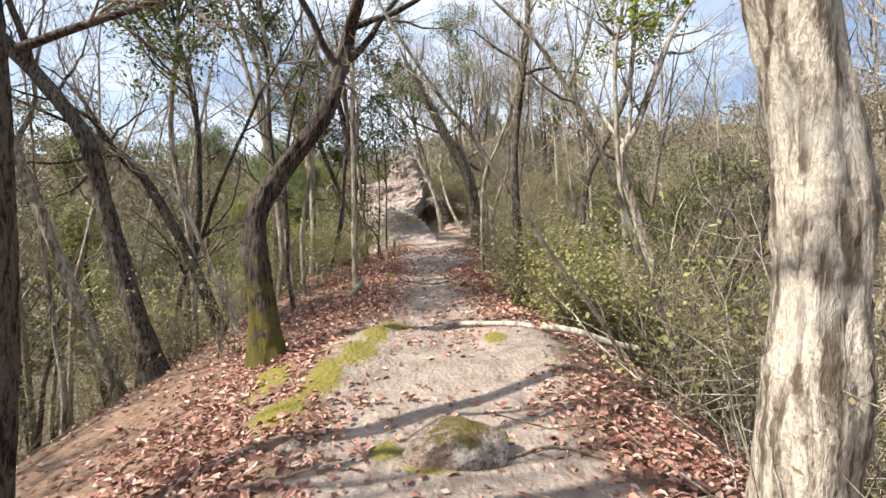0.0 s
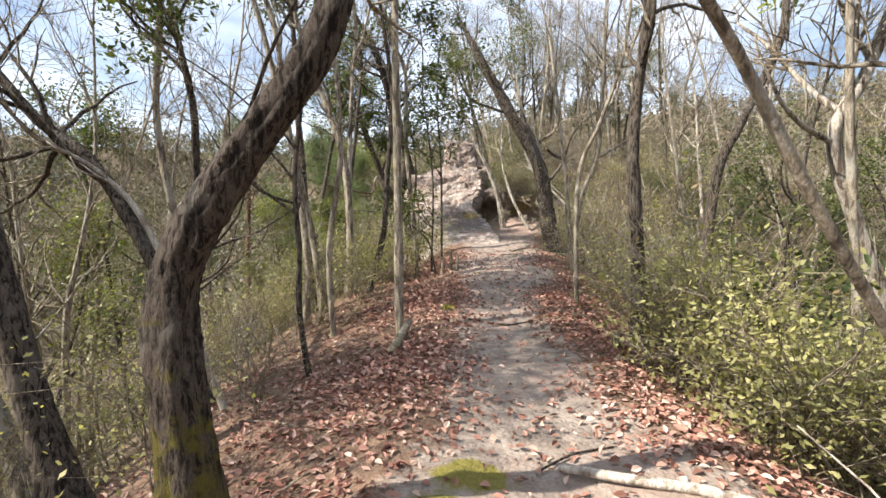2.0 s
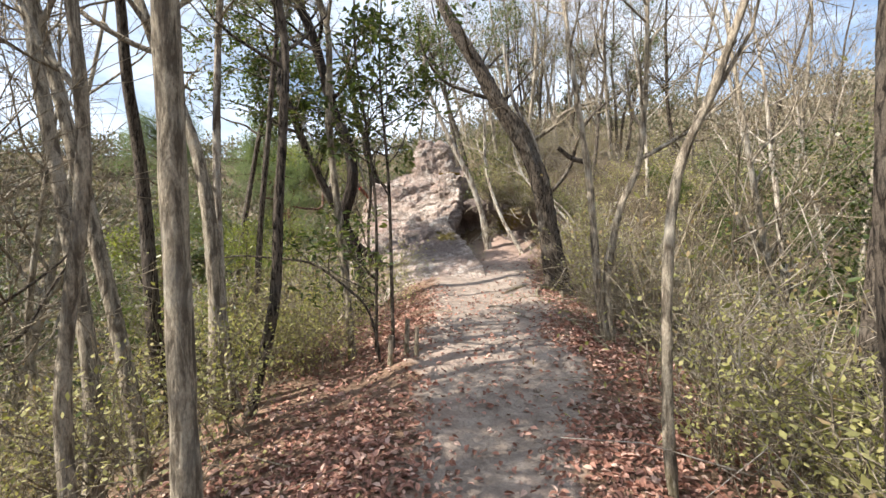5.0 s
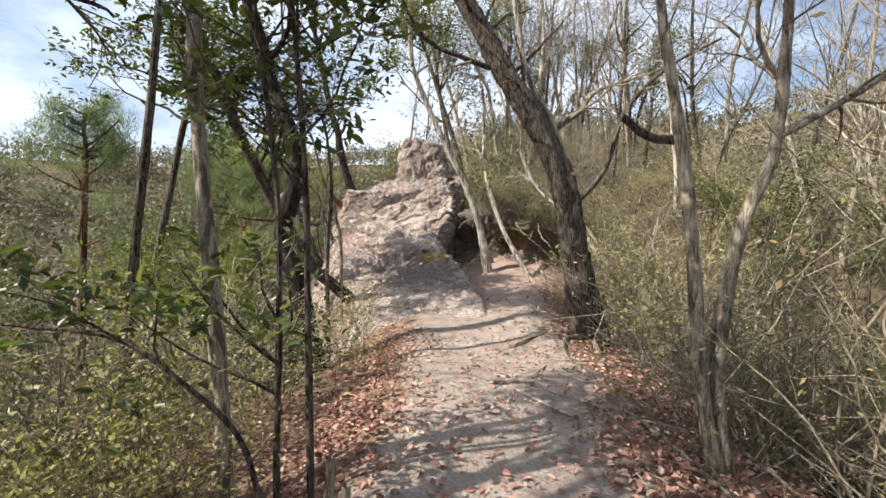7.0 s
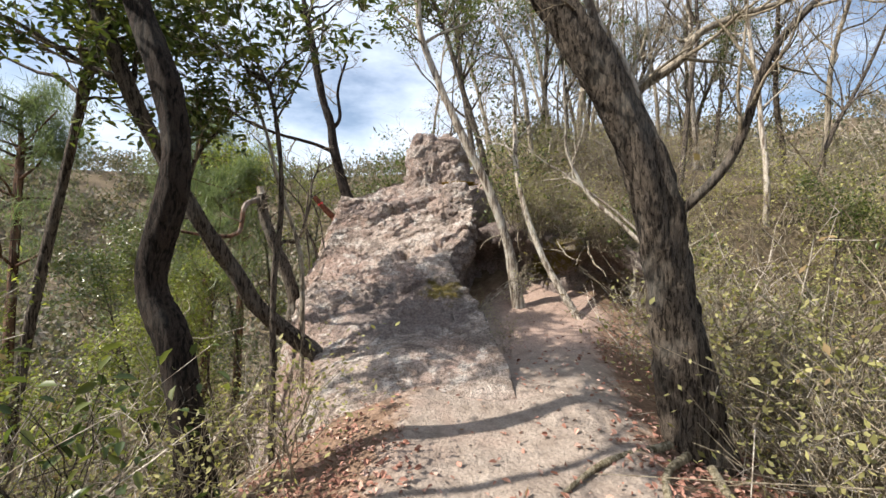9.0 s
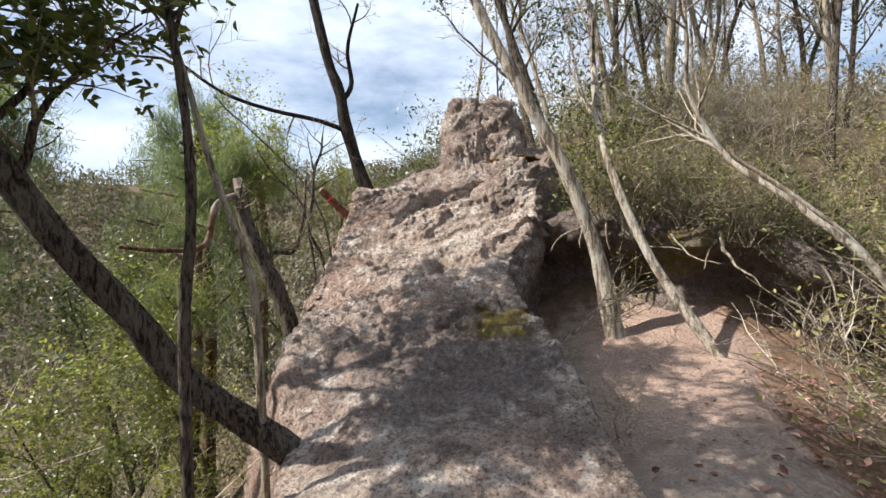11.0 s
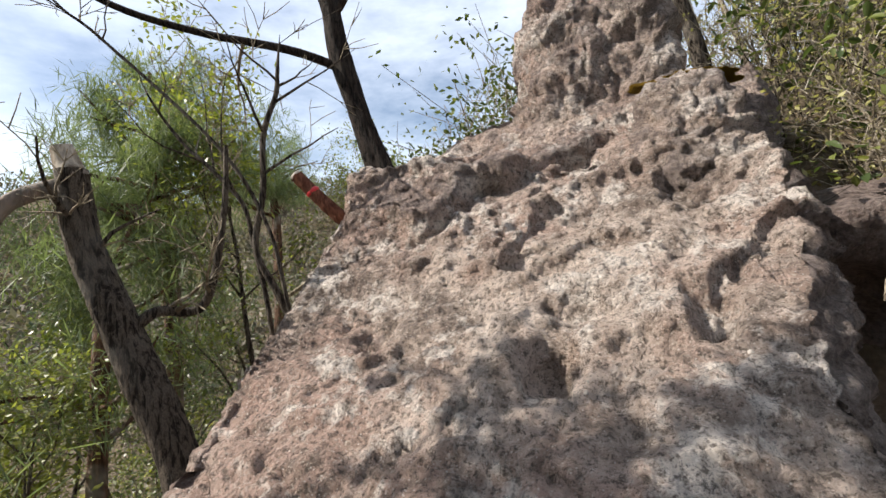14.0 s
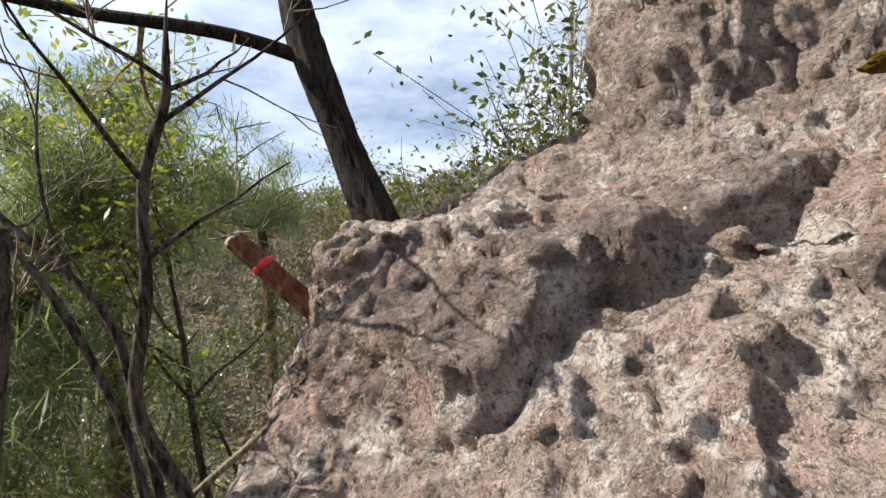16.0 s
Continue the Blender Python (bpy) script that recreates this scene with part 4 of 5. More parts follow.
limb_of(SHAGGY, [(0.98, 14.75, 3.4), (0.90, 14.76, 3.93), (0.71, 14.72, 4.54), (0.39, 14.67, 5.14), (0.2, 14.6, 6.2)], 0.05, 0.03, BARK_PALE, 8, 4, 0.9)
limb_of(TWIN, [(1.57, 11.34, 3.42), (1.98, 11.36, 3.64), (2.30, 11.38, 3.84), (2.8, 11.4, 4.3)], 0.03, 0.012, BARK_GREY, 9, 6, 0.8)
limb_of(TWIN_A, [(0.98, 11.32, 3.42), (0.84, 11.52, 3.50), (0.67, 11.50, 3.63)], 0.032, 0.026, BARK_DARK, 10, 0)

tree("evergreen with dense olive leaves behind the outcrop", [(-0.6, 21.6, 4.3), (-0.8, 21.5, 5.5), (-1.2, 21.3, 6.8), (-1.5, 21.2, 7.8)], 0.08, BARK_DARK, 91, 1.5, 16, 1.7, 0.4, (5, 4), LEAF_GREEN, 0.10, 1.0, 4)
tree("evergreen with olive leaves behind the outcrop", [(0.5, 21.2, 4.0), (0.3, 21.1, 5.5), (0.1, 21.0, 7.0)], 0.06, BARK_GREY, 92, 1.5, 12, 1.5, 0.4, (5, 4), LEAF_GREEN, 0.09, 0.8, 2)
# the leafy evergreen clump at the trail's edge half way
for k, pts in enumerate(([(-1.5, 10.74, 1.3), (-1.50, 10.74, 1.62), (-1.48, 10.74, 2.35), (-1.49, 10.74, 3.08), (-1.61, 10.73, 4.13), (-1.67, 10.73, 4.61)],
                         [(-1.32, 10.78, 1.3), (-1.32, 10.75, 2.54), (-1.33, 10.75, 3.18), (-1.37, 10.75, 3.81), (-1.40, 10.74, 4.29)])):
    tagged(tree("slender evergreen with dark glossy leaves beside the trail", pts, 0.021, BARK_DARK, 80 + k, 2.2, 20, 0.95, 0.18, (3, 3), LEAF_GREEN, 0.095, 1.0, 4), group="evergreen clump")
low = tree("low evergreen branch reaching over the slope", [(-1.40, 10.36, 1.4), (-1.50, 10.34, 1.81), (-1.76, 10.32, 2.08), (-2.08, 10.30, 2.30), (-2.48, 10.28, 2.36), (-2.80, 10.26, 2.39)], 0.016, BARK_DARK, 84, 0.5, 9, 0.7, 0.35,
           (3, 3), LEAF_GREEN, 0.085, 1.0, 3)
tree("bare shrubby stem over the outcrop's edge", [(-3.70, 18.95, 3.0), (-3.78, 18.90, 3.30), (-3.90, 18.84, 3.63), (-3.82, 18.85, 4.01), (-3.79, 18.85, 4.38), (-3.69, 18.88, 4.65)], 0.03, BARK_DARK, 86, 0.4, 6, 0.7, 0.35, (3, 3))
tree("bare forked stem over the outcrop's edge", [(-3.85, 18.88, 3.1), (-3.92, 18.84, 3.69), (-3.96, 18.80, 3.95), (-4.13, 18.72, 4.19), (-4.26, 18.66, 4.34)], 0.02, BARK_DARK, 87, 0.6, 5, 0.7, 0.35, (3, 3))
tree("thin bowed stem beside the outcrop", [(-3.42, 18.6, 3.1), (-3.45, 18.57, 3.33), (-3.52, 18.53, 3.74), (-3.74, 18.42, 4.21), (-4.31, 18.17, 4.88)], 0.014, BARK_DARK, 88, 0.8, 4, 0.6, 0.5, (3, 3))
tree("small bare shrub at the outcrop's foot", [(-1.05, 17.5, 1.8), (-0.95, 17.55, 2.0), (-0.75, 17.7, 2.2), (-0.35, 17.9, 2.5)], 0.015, BARK_GREY, 89, 0.4, 8, 0.7, 0.3, (3, 3), LEAF_SHRUB, 0.04, 0.5, 1)


tree("small evergreen with bright green leaves in the thicket", [(2.5, 6.1, 0.1), (2.4, 6.05, 1.5), (2.25, 5.95, 2.8), (2.2, 5.9, 3.9)], 0.04, BARK_GREY, 93, 1.2, 15, 1.3, 0.5, (4, 3), LEAF_BRIGHT, 0.095, 0.8, 4)


def pine(points, r0, seed):
    rng = np.random.default_rng(seed)
    p = trunk_line(points, 1.5, rng)
    base = np.array((p[0][0], p[0][1], stand_on(p[0][0], p[0][1])))
    line = spline(np.array(p) - base, 40)
    root = tagged(new("pine_tree"), "pine with soft bright green needles on the slope", "tree")
    root.location = base
    g = Geo()
    tube(g, line, np.linspace(r0, r0 * 0.2, 40), 14, 0.12, rng)
    part("trunk", g, BARK_PINE, root)
    tw, ne = Geo(), Geo()
    for _ in range(30):
        k = int(rng.uniform(0.35, 0.99) * 38)
        a, size, tips = rng.uniform(0, 6.28), rng.uniform(0.7, 2.0) * (1.35 - k / 40), []
        g = Geo()
        branch(g, tw, tips, line[k], (math.cos(a), math.sin(a), 0.25), size, 0.03, 2, rng, 0.12, 0.03, (5, 4), 0.004)
        part("limb", g, BARK_PINE, root)
        leaves(ne, np.repeat(np.array(tips), 16, 0), 0.21, rng, 0.05, 1.2, 0.07, fold=False)
    part("needle_foliage", ne, NEEDLE, root)
    return root


pine([(-7.2, 20.6, -1.5), (-7.1, 20.7, 2.0), (-7.3, 20.9, 4.3), (-7.4, 21.0, 5.0)], 0.13, 5)
pine([(-6.0, 18.8, -1.0), (-5.9, 19.0, 1.8), (-6.0, 19.2, 3.4)], 0.10, 6)
pine([(-8.4, 24.0, -1.5), (-8.3, 24.1, 2.5), (-8.4, 24.3, 4.8)], 0.12, 8)
pine([(-9.2, 18.0, -2.5), (-9.3, 18.2, 1.8), (-9.3, 18.3, 4.6)], 0.11, 7)


# ---- wood and stones on the ground ----
def log(label, points, r0, r1, bark, seed, name="fallen_branch", ends=True):
    rng = np.random.default_rng(seed)
    p = np.array(points, float)
    base = p[0].copy()
    line = spline(p - base, 8 * len(p))
    r = np.linspace(r0, r1, len(line)) * (1 + rng.normal(0, 0.05, len(line)))
    r[0] *= 0.5 if ends else 1
    r[-1] *= 0.3
    g = Geo()
    tube(g, line, r, 10, 0.08, rng)
    ob = part(name, g, bark)
    ob.location = base
    return tagged(ob, label, "branch")


def on_ground(x, y, up=0.0):
    return (x, y, float(ground_height(x, y)) + up)


log("bleached white fallen branch lying beside the trail", [on_ground(0.0, 4.62, 0.03), on_ground(0.3, 4.5, 0.035), on_ground(0.6, 4.42, 0.03), on_ground(0.85, 4.3, 0.03)], 0.022, 0.03, WOOD_DEAD, 1)
log("bleached white fallen branch lying in dry leaves", [on_ground(0.92, 4.3, 0.05), on_ground(1.2, 4.22, 0.12), on_ground(1.5, 4.15, 0.2), on_ground(1.75, 4.1, 0.27)], 0.034, 0.03, WOOD_DEAD, 2)
log("pale barkless stick lying across the trail", [on_ground(-0.25, 12.35, 0.02), on_ground(-0.05, 12.38, 0.03), on_ground(0.15, 12.36, 0.02)], 0.014, 0.012, WOOD_DEAD, 3)
log("pale barkless stick lying on the trail", [on_ground(-0.02, 12.15, 0.02), on_ground(0.2, 11.85, 0.02), on_ground(0.38, 11.6, 0.02)], 0.012, 0.01, WOOD_DEAD, 4)
log("rotten brown branch lying at the trail's edge", [on_ground(0.75, 11.9, 0.02), on_ground(0.95, 11.4, 0.03), on_ground(1.1, 10.9, 0.03)], 0.02, 0.014, BARK_GREY, 5)
log("broken brown log leaning on the slope", [on_ground(-1.3, 6.5, 0.03), on_ground(-1.3, 6.9, 0.06), on_ground(-1.28, 7.3, 0.1)], 0.05, 0.035, BARK_GREY, 6, "log")
log("thin dark stick lying across the trail", [on_ground(-0.65, 7.55, 0.012), on_ground(-0.2, 7.45, 0.015), on_ground(0.12, 7.6, 0.012)], 0.012, 0.008, BARK_DARK, 7)
log("thin dark stick lying across the trail", [on_ground(-0.1, 4.6, 0.012), on_ground(0.1, 4.75, 0.015), on_ground(0.35, 4.85, 0.012)], 0.007, 0.005, BARK_DARK, 8)
log("thin dry stick lying in fallen leaves", [on_ground(0.3, 2.2, 0.03), on_ground(0.55, 2.3, 0.04), on_ground(0.8, 2.2, 0.03)], 0.008, 0.005, BARK_TWIG, 9)
for k in range(26):
    gy, side = rnd_s.uniform(3, 14), rnd_s.choice((-1, 1))
    gx, a, ln = float(smooth_table(TRAIL, np.array(gy))) + side * rnd_s.uniform(0.55, 2.0), rnd_s.uniform(0, 3.1), rnd_s.uniform(0.15, 0.4)
    tagged(log("short dry twig lying in fallen leaves", [on_ground(gx - math.cos(a) * ln, gy - math.sin(a) * ln, 0.02), on_ground(gx, gy, 0.03), on_ground(gx + math.cos(a) * ln, gy + math.sin(a) * ln, 0.02)],
               0.007, 0.004, BARK_TWIG, 50 + k), group="twigs in the leaves")

# the sawn-off stump with a ring of red paint
red = tree("sawn-off leaning stump with a ring of red paint", [(-3.52, 19.62, 3.7), (-3.65, 19.58, 3.82), (-3.81, 19.51, 4.00), (-3.99, 19.42, 4.23)], 0.062, WOOD_RED, 90, 0, 0, taper=0.8, name="stump")
PAINT = Mat("red_paint", 0.5, 0.4)
PAINT = PAINT.done(PAINT.mix(PAINT.noise(60), (0.55, 0.02, 0.03), (0.70, 0.05, 0.05)))
g = Geo()
_a, _b = np.array((-3.87, 19.48, 4.078)) - np.array(red.location), np.array((-3.89, 19.47, 4.105)) - np.array(red.location)
tube(g, spline([_a, (_a + _b) / 2, _b], 6), [0.05, 0.056, 0.057, 0.057, 0.056, 0.05], 20)
part("paint_ring", g, PAINT, red, "bright red paint ring")
g = Geo()
_c, _d = np.array((-3.985, 19.422, 4.225)) - np.array(red.location), np.array((-4.005, 19.412, 4.25)) - np.array(red.location)
tube(g, spline([_c, (_c + _d) / 2, _d], 4), [0.05, 0.05, 0.045, 0.002], 20)
part("cut_face", g, WOOD_DEAD, red, "pale sawn face")
# roots and dead wood along the trail's edge and over the bank
for k, pts in enumerate((((1.05, 14.45), (0.72, 13.9), (0.62, 13.2), (0.78, 12.5)), ((0.95, 14.5), (0.4, 14.1), (0.05, 13.75)), ((1.2, 14.4), (1.1, 13.7), (0.95, 13.0)))):
    tagged(log("pale bare root creeping over the trail's edge", [on_ground(x, y, 0.05 if i == 0 else 0.012) for i, (x, y) in enumerate(pts)], 0.035, 0.012, BARK_GREY, 140 + k, "root", False), group="bare roots")
# bare roots over the broken edge
for k, pts in enumerate(([(-3.5, 19.6, 3.75), (-3.45, 19.3, 3.5), (-3.6, 19.0, 3.3), (-3.62, 18.8, 3.05)], [(-3.55, 19.5, 3.65), (-3.65, 19.2, 3.45), (-3.85, 18.95, 3.25)],
                         [(-3.45, 19.3, 3.5), (-3.5, 19.0, 3.35), (-3.42, 18.75, 3.2)])):
    tagged(log("gnarled bare root over the rock's broken edge", pts, 0.024, 0.012, BARK_GREY, 120 + k, "root", False), group="bare roots")


def stone(label, x, y, size, seed, moss, sink=0.35):
    rng = np.random.default_rng(seed)
    bm = bmesh.new()
    bmesh.ops.create_icosphere(bm, subdivisions=4 if size[0] > 0.05 else 2, radius=1.0)
    off = Vector(rng.uniform(0, 50, 3))
    for v in bm.verts:
        d = 1 + 0.28 * noise.noise(v.co * 1.3 + off) + 0.10 * noise.noise(v.co * 4 + off) + 0.04 * noise.noise(v.co * 11 + off)
        v.co = Vector((v.co.x * size[0], v.co.y * size[1], v.co.z * size[2])) * d
    me = bpy.data.meshes.new("stone")
    bm.to_mesh(me)
    bm.free()
    me.polygons.foreach_set("use_smooth", [True] * len(me.polygons))
    me.materials.append(ROCK)
    n = np.zeros(len(me.vertices) * 3)
    me.vertices.foreach_get("co", n)
    float_layer(me, "moss", np.clip(n.reshape(-1, 3)[:, 2] / size[2], 0, 1) * moss)
    ob = new("stone", me)
    ob.location = (x, y, float(ground_height(x, y)) + size[2] * (1 - 2 * sink))
    return tagged(ob, label, "stone")


stone("flat-faced stone with yellow moss on top, set in the trail", 0.06, 2.24, (0.26, 0.2, 0.17), 1, 0.8, 0.4)
stone("small grey stone beside the trail", -0.78, 2.35, (0.07, 0.05, 0.035), 2, 0.0)
for k in range(80):
    gy = rnd_s.uniform(1.2, 15.5)
    gx = float(smooth_table(TRAIL, np.array(gy))) + rnd_s.gauss(0, 0.45)
    r = rnd_s.uniform(0.012, 0.035)
    tagged(stone("small loose stone on the trail", gx, gy, (r, r * 0.8, r * 0.6), 200 + k, 0.0, 0.25), group="loose stones")
for o in ((0.92, 7.19, 0.055, 0.16), (-1.25, 10.2, 0.03, 0.3), (-1.12, 10.45, 0.028, 0.36), (-1.0, 10.3, 0.025, 0.3)):
    st = tree("short broken stump at the trail's edge", [on_ground(o[0], o[1]), on_ground(o[0] + 0.02, o[1], o[3])], o[2], BARK_GREY, int(o[0] * 50) + 300, 0, 0, taper=0.85, name="stump")


# ---- thickets, shrubs, woods ----
BAKED = {}


def bush(label, seed, height, stems, leaf, leaf_size, density, bark=BARK_TWIG, spread=0.5, name="shrub", forks=3):
    rng = np.random.default_rng(seed)
    st, tips = Geo(), []
    for _ in range(stems):
        a, lean = rng.uniform(0, 6.28), rng.uniform(0.1, spread)
        d = np.array((math.cos(a) * lean, math.sin(a) * lean, 1.0))
        d /= np.linalg.norm(d)
        s = (rng.normal(0, 0.09), rng.normal(0, 0.09), -0.05)
        branch(st, st, tips, s, d, height * rng.uniform(0.6, 1.1), rng.uniform(0.005, 0.011), 1, rng, 0.2, 0.0, (forks, forks), 0.003)
        for _ in range(2):
            branch(st, st, tips, np.array(s) + d * height * rng.uniform(0.2, 0.6), sideways(d, rng, 0.7), height * rng.uniform(0.3, 0.6), 0.005, 1, rng, 0.27, 0.0, (forks, forks), 0.0028)
    root = tagged(new(name), label, name.replace("_", " "))
    part("brushwood", st, bark, root)
    BAKED[root.name] = [(np.concatenate(st.v), np.concatenate(st.f), bark)]
    if density:
        tips = np.array(tips)
        tips = np.repeat(tips, max(1, int(density)), 0) if density >= 1 else tips[rng.random(len(tips)) < density]
        g = Geo()
        leaves(g, tips, leaf_size, rng, 0.5, 0.7, 0.09, fold=leaf_size > 0.06)
        part("foliage", g, leaf, root)
        BAKED[root.name].append((np.concatenate(g.v), np.concatenate(g.f), leaf))
    return root


rnd = np.random.default_rng(5)


def scatter(proto_list, places, lo=0.75, hi=1.3, group=""):
    for k, (x, y) in enumerate(places):
        src = proto_list[k % len(proto_list)]
        m = Matrix.Translation((x, y, float(ground_height(x, y)) - 0.02)) @ Matrix.Rotation(rnd.uniform(0, 6.28), 4, "Z") @ Matrix.Rotation(rnd.normal(0, 0.07), 4, "X")
        c = copy_thing(src, m)
        s = rnd.uniform(lo, hi)
        c.scale = (s, s, s * rnd.uniform(0.9, 1.15))
        if group:
            c["group"] = group


def strip(n, y0, y1, lo, hi, side, power=1.0):
    """n random places beside the trail, between lo and hi metres from its line."""
    out = []
    for _ in range(n):
        y = rnd.uniform(y0, y1)
        d = lo + (hi - lo) * rnd.random() ** power
        out.append((float(smooth_table(TRAIL, np.array(y))) + side * d, y))
    return out


def clear_of_rock(places):
    return [(x, y) for x, y in places if not (-4.3 < x < 0.9 and 15.0 < y < 22)]


def thicket(name, label, proto_list, places, lo, hi):
    """Shrubs further off, past counting, joined into one mass."""
    made = {}
    for k, (x, y, *z) in enumerate(places):
        a, sc = rnd.uniform(0, 6.28), rnd.uniform(lo, hi)
        rot = np.array(((math.cos(a), -math.sin(a), 0), (math.sin(a), math.cos(a), 0), (0, 0, 1))) * sc
        at = np.array((x, y, z[0] if z else float(ground_height(x, y)) - 0.03))
        for v, f, mat in BAKED[proto_list[k % len(proto_list)].name]:
            made.setdefault(mat.name, (Geo(), mat))[0].add(v @ rot.T + at, f)
    root = None
    for g, mat in made.values():
        ob = part(name if root is None else "foliage", g, mat, root)
        root = root or tagged(ob, label, "undergrowth", kind="stuff")


leafy = [bush("waist-high shrub with small yellow-green leaves", 200 + k, 1.15, 7, LEAF_SHRUB, 0.045, 6) for k in range(4)]
twiggy = [bush("bare grey-brown thicket of thin stems", 220 + k, 1.5, 6, LEAF_DRY, 0.04, 1) for k in range(4)]
ever = [bush("low evergreen shrub with dark glossy leaves", 240 + k, 1.3, 5, LEAF_GREEN, 0.085, 3, BARK_DARK) for k in range(3)]
mixed = [bush("half-bare shrub with few olive leaves", 250 + k, 1.4, 6, LEAF_SHRUB, 0.045, 4) for k in range(3)]
dead = [bush("bleached dead brushwood with crooked twigs", 260 + k, 1.4, 5, LEAF_DRY, 0.03, 0, WOOD_DEAD, 0.9) for k in range(3)]
scatter(dead, clear_of_rock(strip(22, 9.5, 20, 1.5, 4.5, 1)) + strip(10, 3, 12, 1.5, 4, 1) + strip(12, 4, 14, 2.2, 4.5, -1), 0.7, 1.2, "dead brushwood")
scatter(leafy, strip(34, 5.6, 9.5, 1.6, 3.6, 1), group="leafy shrubs")
scatter(leafy, strip(14, 4.9, 7.3, 1.3, 2.6, 1), 0.95, 1.3, group="leafy shrubs")
scatter(twiggy, strip(26, 0.8, 12, 1.3, 4.0, 1, 1.3), group="bare thickets")
scatter(mixed, strip(16, 2.5, 12, 1.6, 4.0, 1, 1.3), group="half-bare shrubs")
thicket("undergrowth", "bare thicket of thin stems on the leaf-strewn slope", twiggy + mixed, strip(42, 4.5, 14, 1.9, 4.8, -1, 1.0), 0.6, 1.1)
scatter(leafy, strip(34, 9, 15, 1.5, 5.0, -1), 0.7, 1.1, group="leafy shrubs")
thicket("undergrowth", "bare grey-brown thicket beside the trail", twiggy + mixed, clear_of_rock(strip(54, 10, 22, 1.6, 4.8, 1)), 0.75, 1.3)
scatter(ever, clear_of_rock(strip(12, 11, 22, 2.8, 7, 1)), 1.1, 1.8, "evergreen shrubs")
scatter(leafy, clear_of_rock(strip(14, 11, 20, 2.2, 6, 1)), 0.8, 1.4, "leafy shrubs")
thicket("undergrowth", "tall leafy shrubs on the slope below the trail", leafy + mixed, strip(26, 4, 22, 5, 13, 1), 1.5, 2.4)
scatter(ever, [(-0.25, 20.9), (0.1, 20.4), (0.4, 21.2), (0.05, 21.8), (0.8, 20.7), (0.6, 22.2)], 0.8, 1.3, "evergreen shrubs")
scatter(mixed, [(-0.2, 21.5), (0.3, 20.8), (0.5, 20.2), (1.0, 21.6), (0.2, 22.4), (-0.1, 20.2)], 0.8, 1.2, group="half-bare shrubs")
scatter(ever, strip(8, 9, 15, 1.8, 5.0, -1) + strip(6, 1, 10, 2.2, 6, 1) + strip(6, 14, 22, 4.8, 7, -1) + strip(6, 0, 9, 3, 7, -1), group="evergreen shrubs")
thicket("undergrowth", "tangled khaki undergrowth on the slopes", leafy + mixed + mixed + twiggy,
        strip(46, -1, 24, 4.5, 13, 1) + strip(46, -1, 24, 5.0, 13, -1), 1.3, 2.2)
thicket("undergrowth", "dense tangle of khaki brushwood beside the trail", mixed + twiggy + dead + leafy, clear_of_rock(strip(80, 8.5, 19.5, 1.9, 5.5, 1)) + strip(30, 0.5, 8.5, 2.2, 5.5, 1), 1.1, 1.8)
thicket("undergrowth", "tall olive shrubs among brushwood on the slope", ever + leafy + leafy, clear_of_rock(strip(26, 12.5, 22, 3.0, 8.5, 1)), 1.3, 2.1)
scatter(dead, strip(16, 8.5, 12.5, 1.35, 3.0, 1) + strip(12, 11, 15.5, 2.4, 4.5, -1), 0.6, 1.0, "dead brushwood")
scatter(mixed, [(-0.55, 17.3), (-0.3, 16.5), (-0.75, 17.9)], 0.3, 0.45, "half-bare shrubs")
thicket("undergrowth", "pale dead branches tangled in the brush", dead + twiggy, clear_of_rock(strip(44, 11.5, 19, 2.0, 5.5, 1)) + [q for q in clear_of_rock(strip(34, 10.5, 16.5, 2.6, 6.5, -1)) if q[0] < -3.2], 1.0, 1.7)
lip = []
for _ in range(130):
    bx = rnd.uniform(-0.25, 3.5)
    bu = (bx + 1.05) / 4.6
    by = 19.15 - 0.25 * math.sin(bu * 5) - 1.2 * bu ** 2
    bz = float(ground_height(bx, by)) - 0.15 + (1.5 - 0.45 * bu) * 0.93
    lip.append((bx, by + rnd.uniform(-0.02, 0.9), bz))
thicket("undergrowth", "tangled brushwood hanging over the undercut bank", mixed + twiggy + dead + ever[:1], lip, 0.45, 0.9)
thicket("undergrowth", "tall bare brushwood filling the valley slopes", mixed + twiggy + dead, strip(42, 4, 30, 11, 28, 1) + strip(38, 4, 30, 11, 28, -1), 3.0, 4.8)
thicket("undergrowth", "tangled bare brushwood on the bank behind the outcrop", mixed + twiggy + dead, [(rnd.uniform(-0.2, 3.5), rnd.uniform(19.6, 23.5)) for _ in range(70)] + [(x, y) for x, y in strip(60, 19.5, 27, 0.8, 8, 1) + strip(10, 22.5, 27, 0, 5, -1)], 0.7, 1.25)
screen = bush("dense rounded evergreen shrub behind the outcrop", 270, 1.25, 13, LEAF_GREEN, 0.05, 5)
screen.location = (-2.3, 22.3, float(rock_height(np.array(-2.3), np.array(22.3))) - 0.1)
for x, y, sc in ((-3.4, 21.2, 0.8), (-3.0, 21.4, 0.9), (-2.55, 21.5, 0.95), (-2.2, 21.6, 0.95), (-2.85, 21.9, 1.05)):
    c = copy_thing(screen, Matrix.Translation((x, y, float(rock_height(np.array(x), np.array(y))) - 0.1)) @ Matrix.Rotation(x * 9, 4, "Z"))
    c.scale, c["group"] = (1.6 * sc,) * 3, "evergreen shrubs"
for o in leafy + twiggy + ever + mixed + dead:
    o.location = (rnd.uniform(5, 9), rnd.uniform(2, 14), 0)
    o.location.z = float(ground_height(o.location.x, o.location.y))


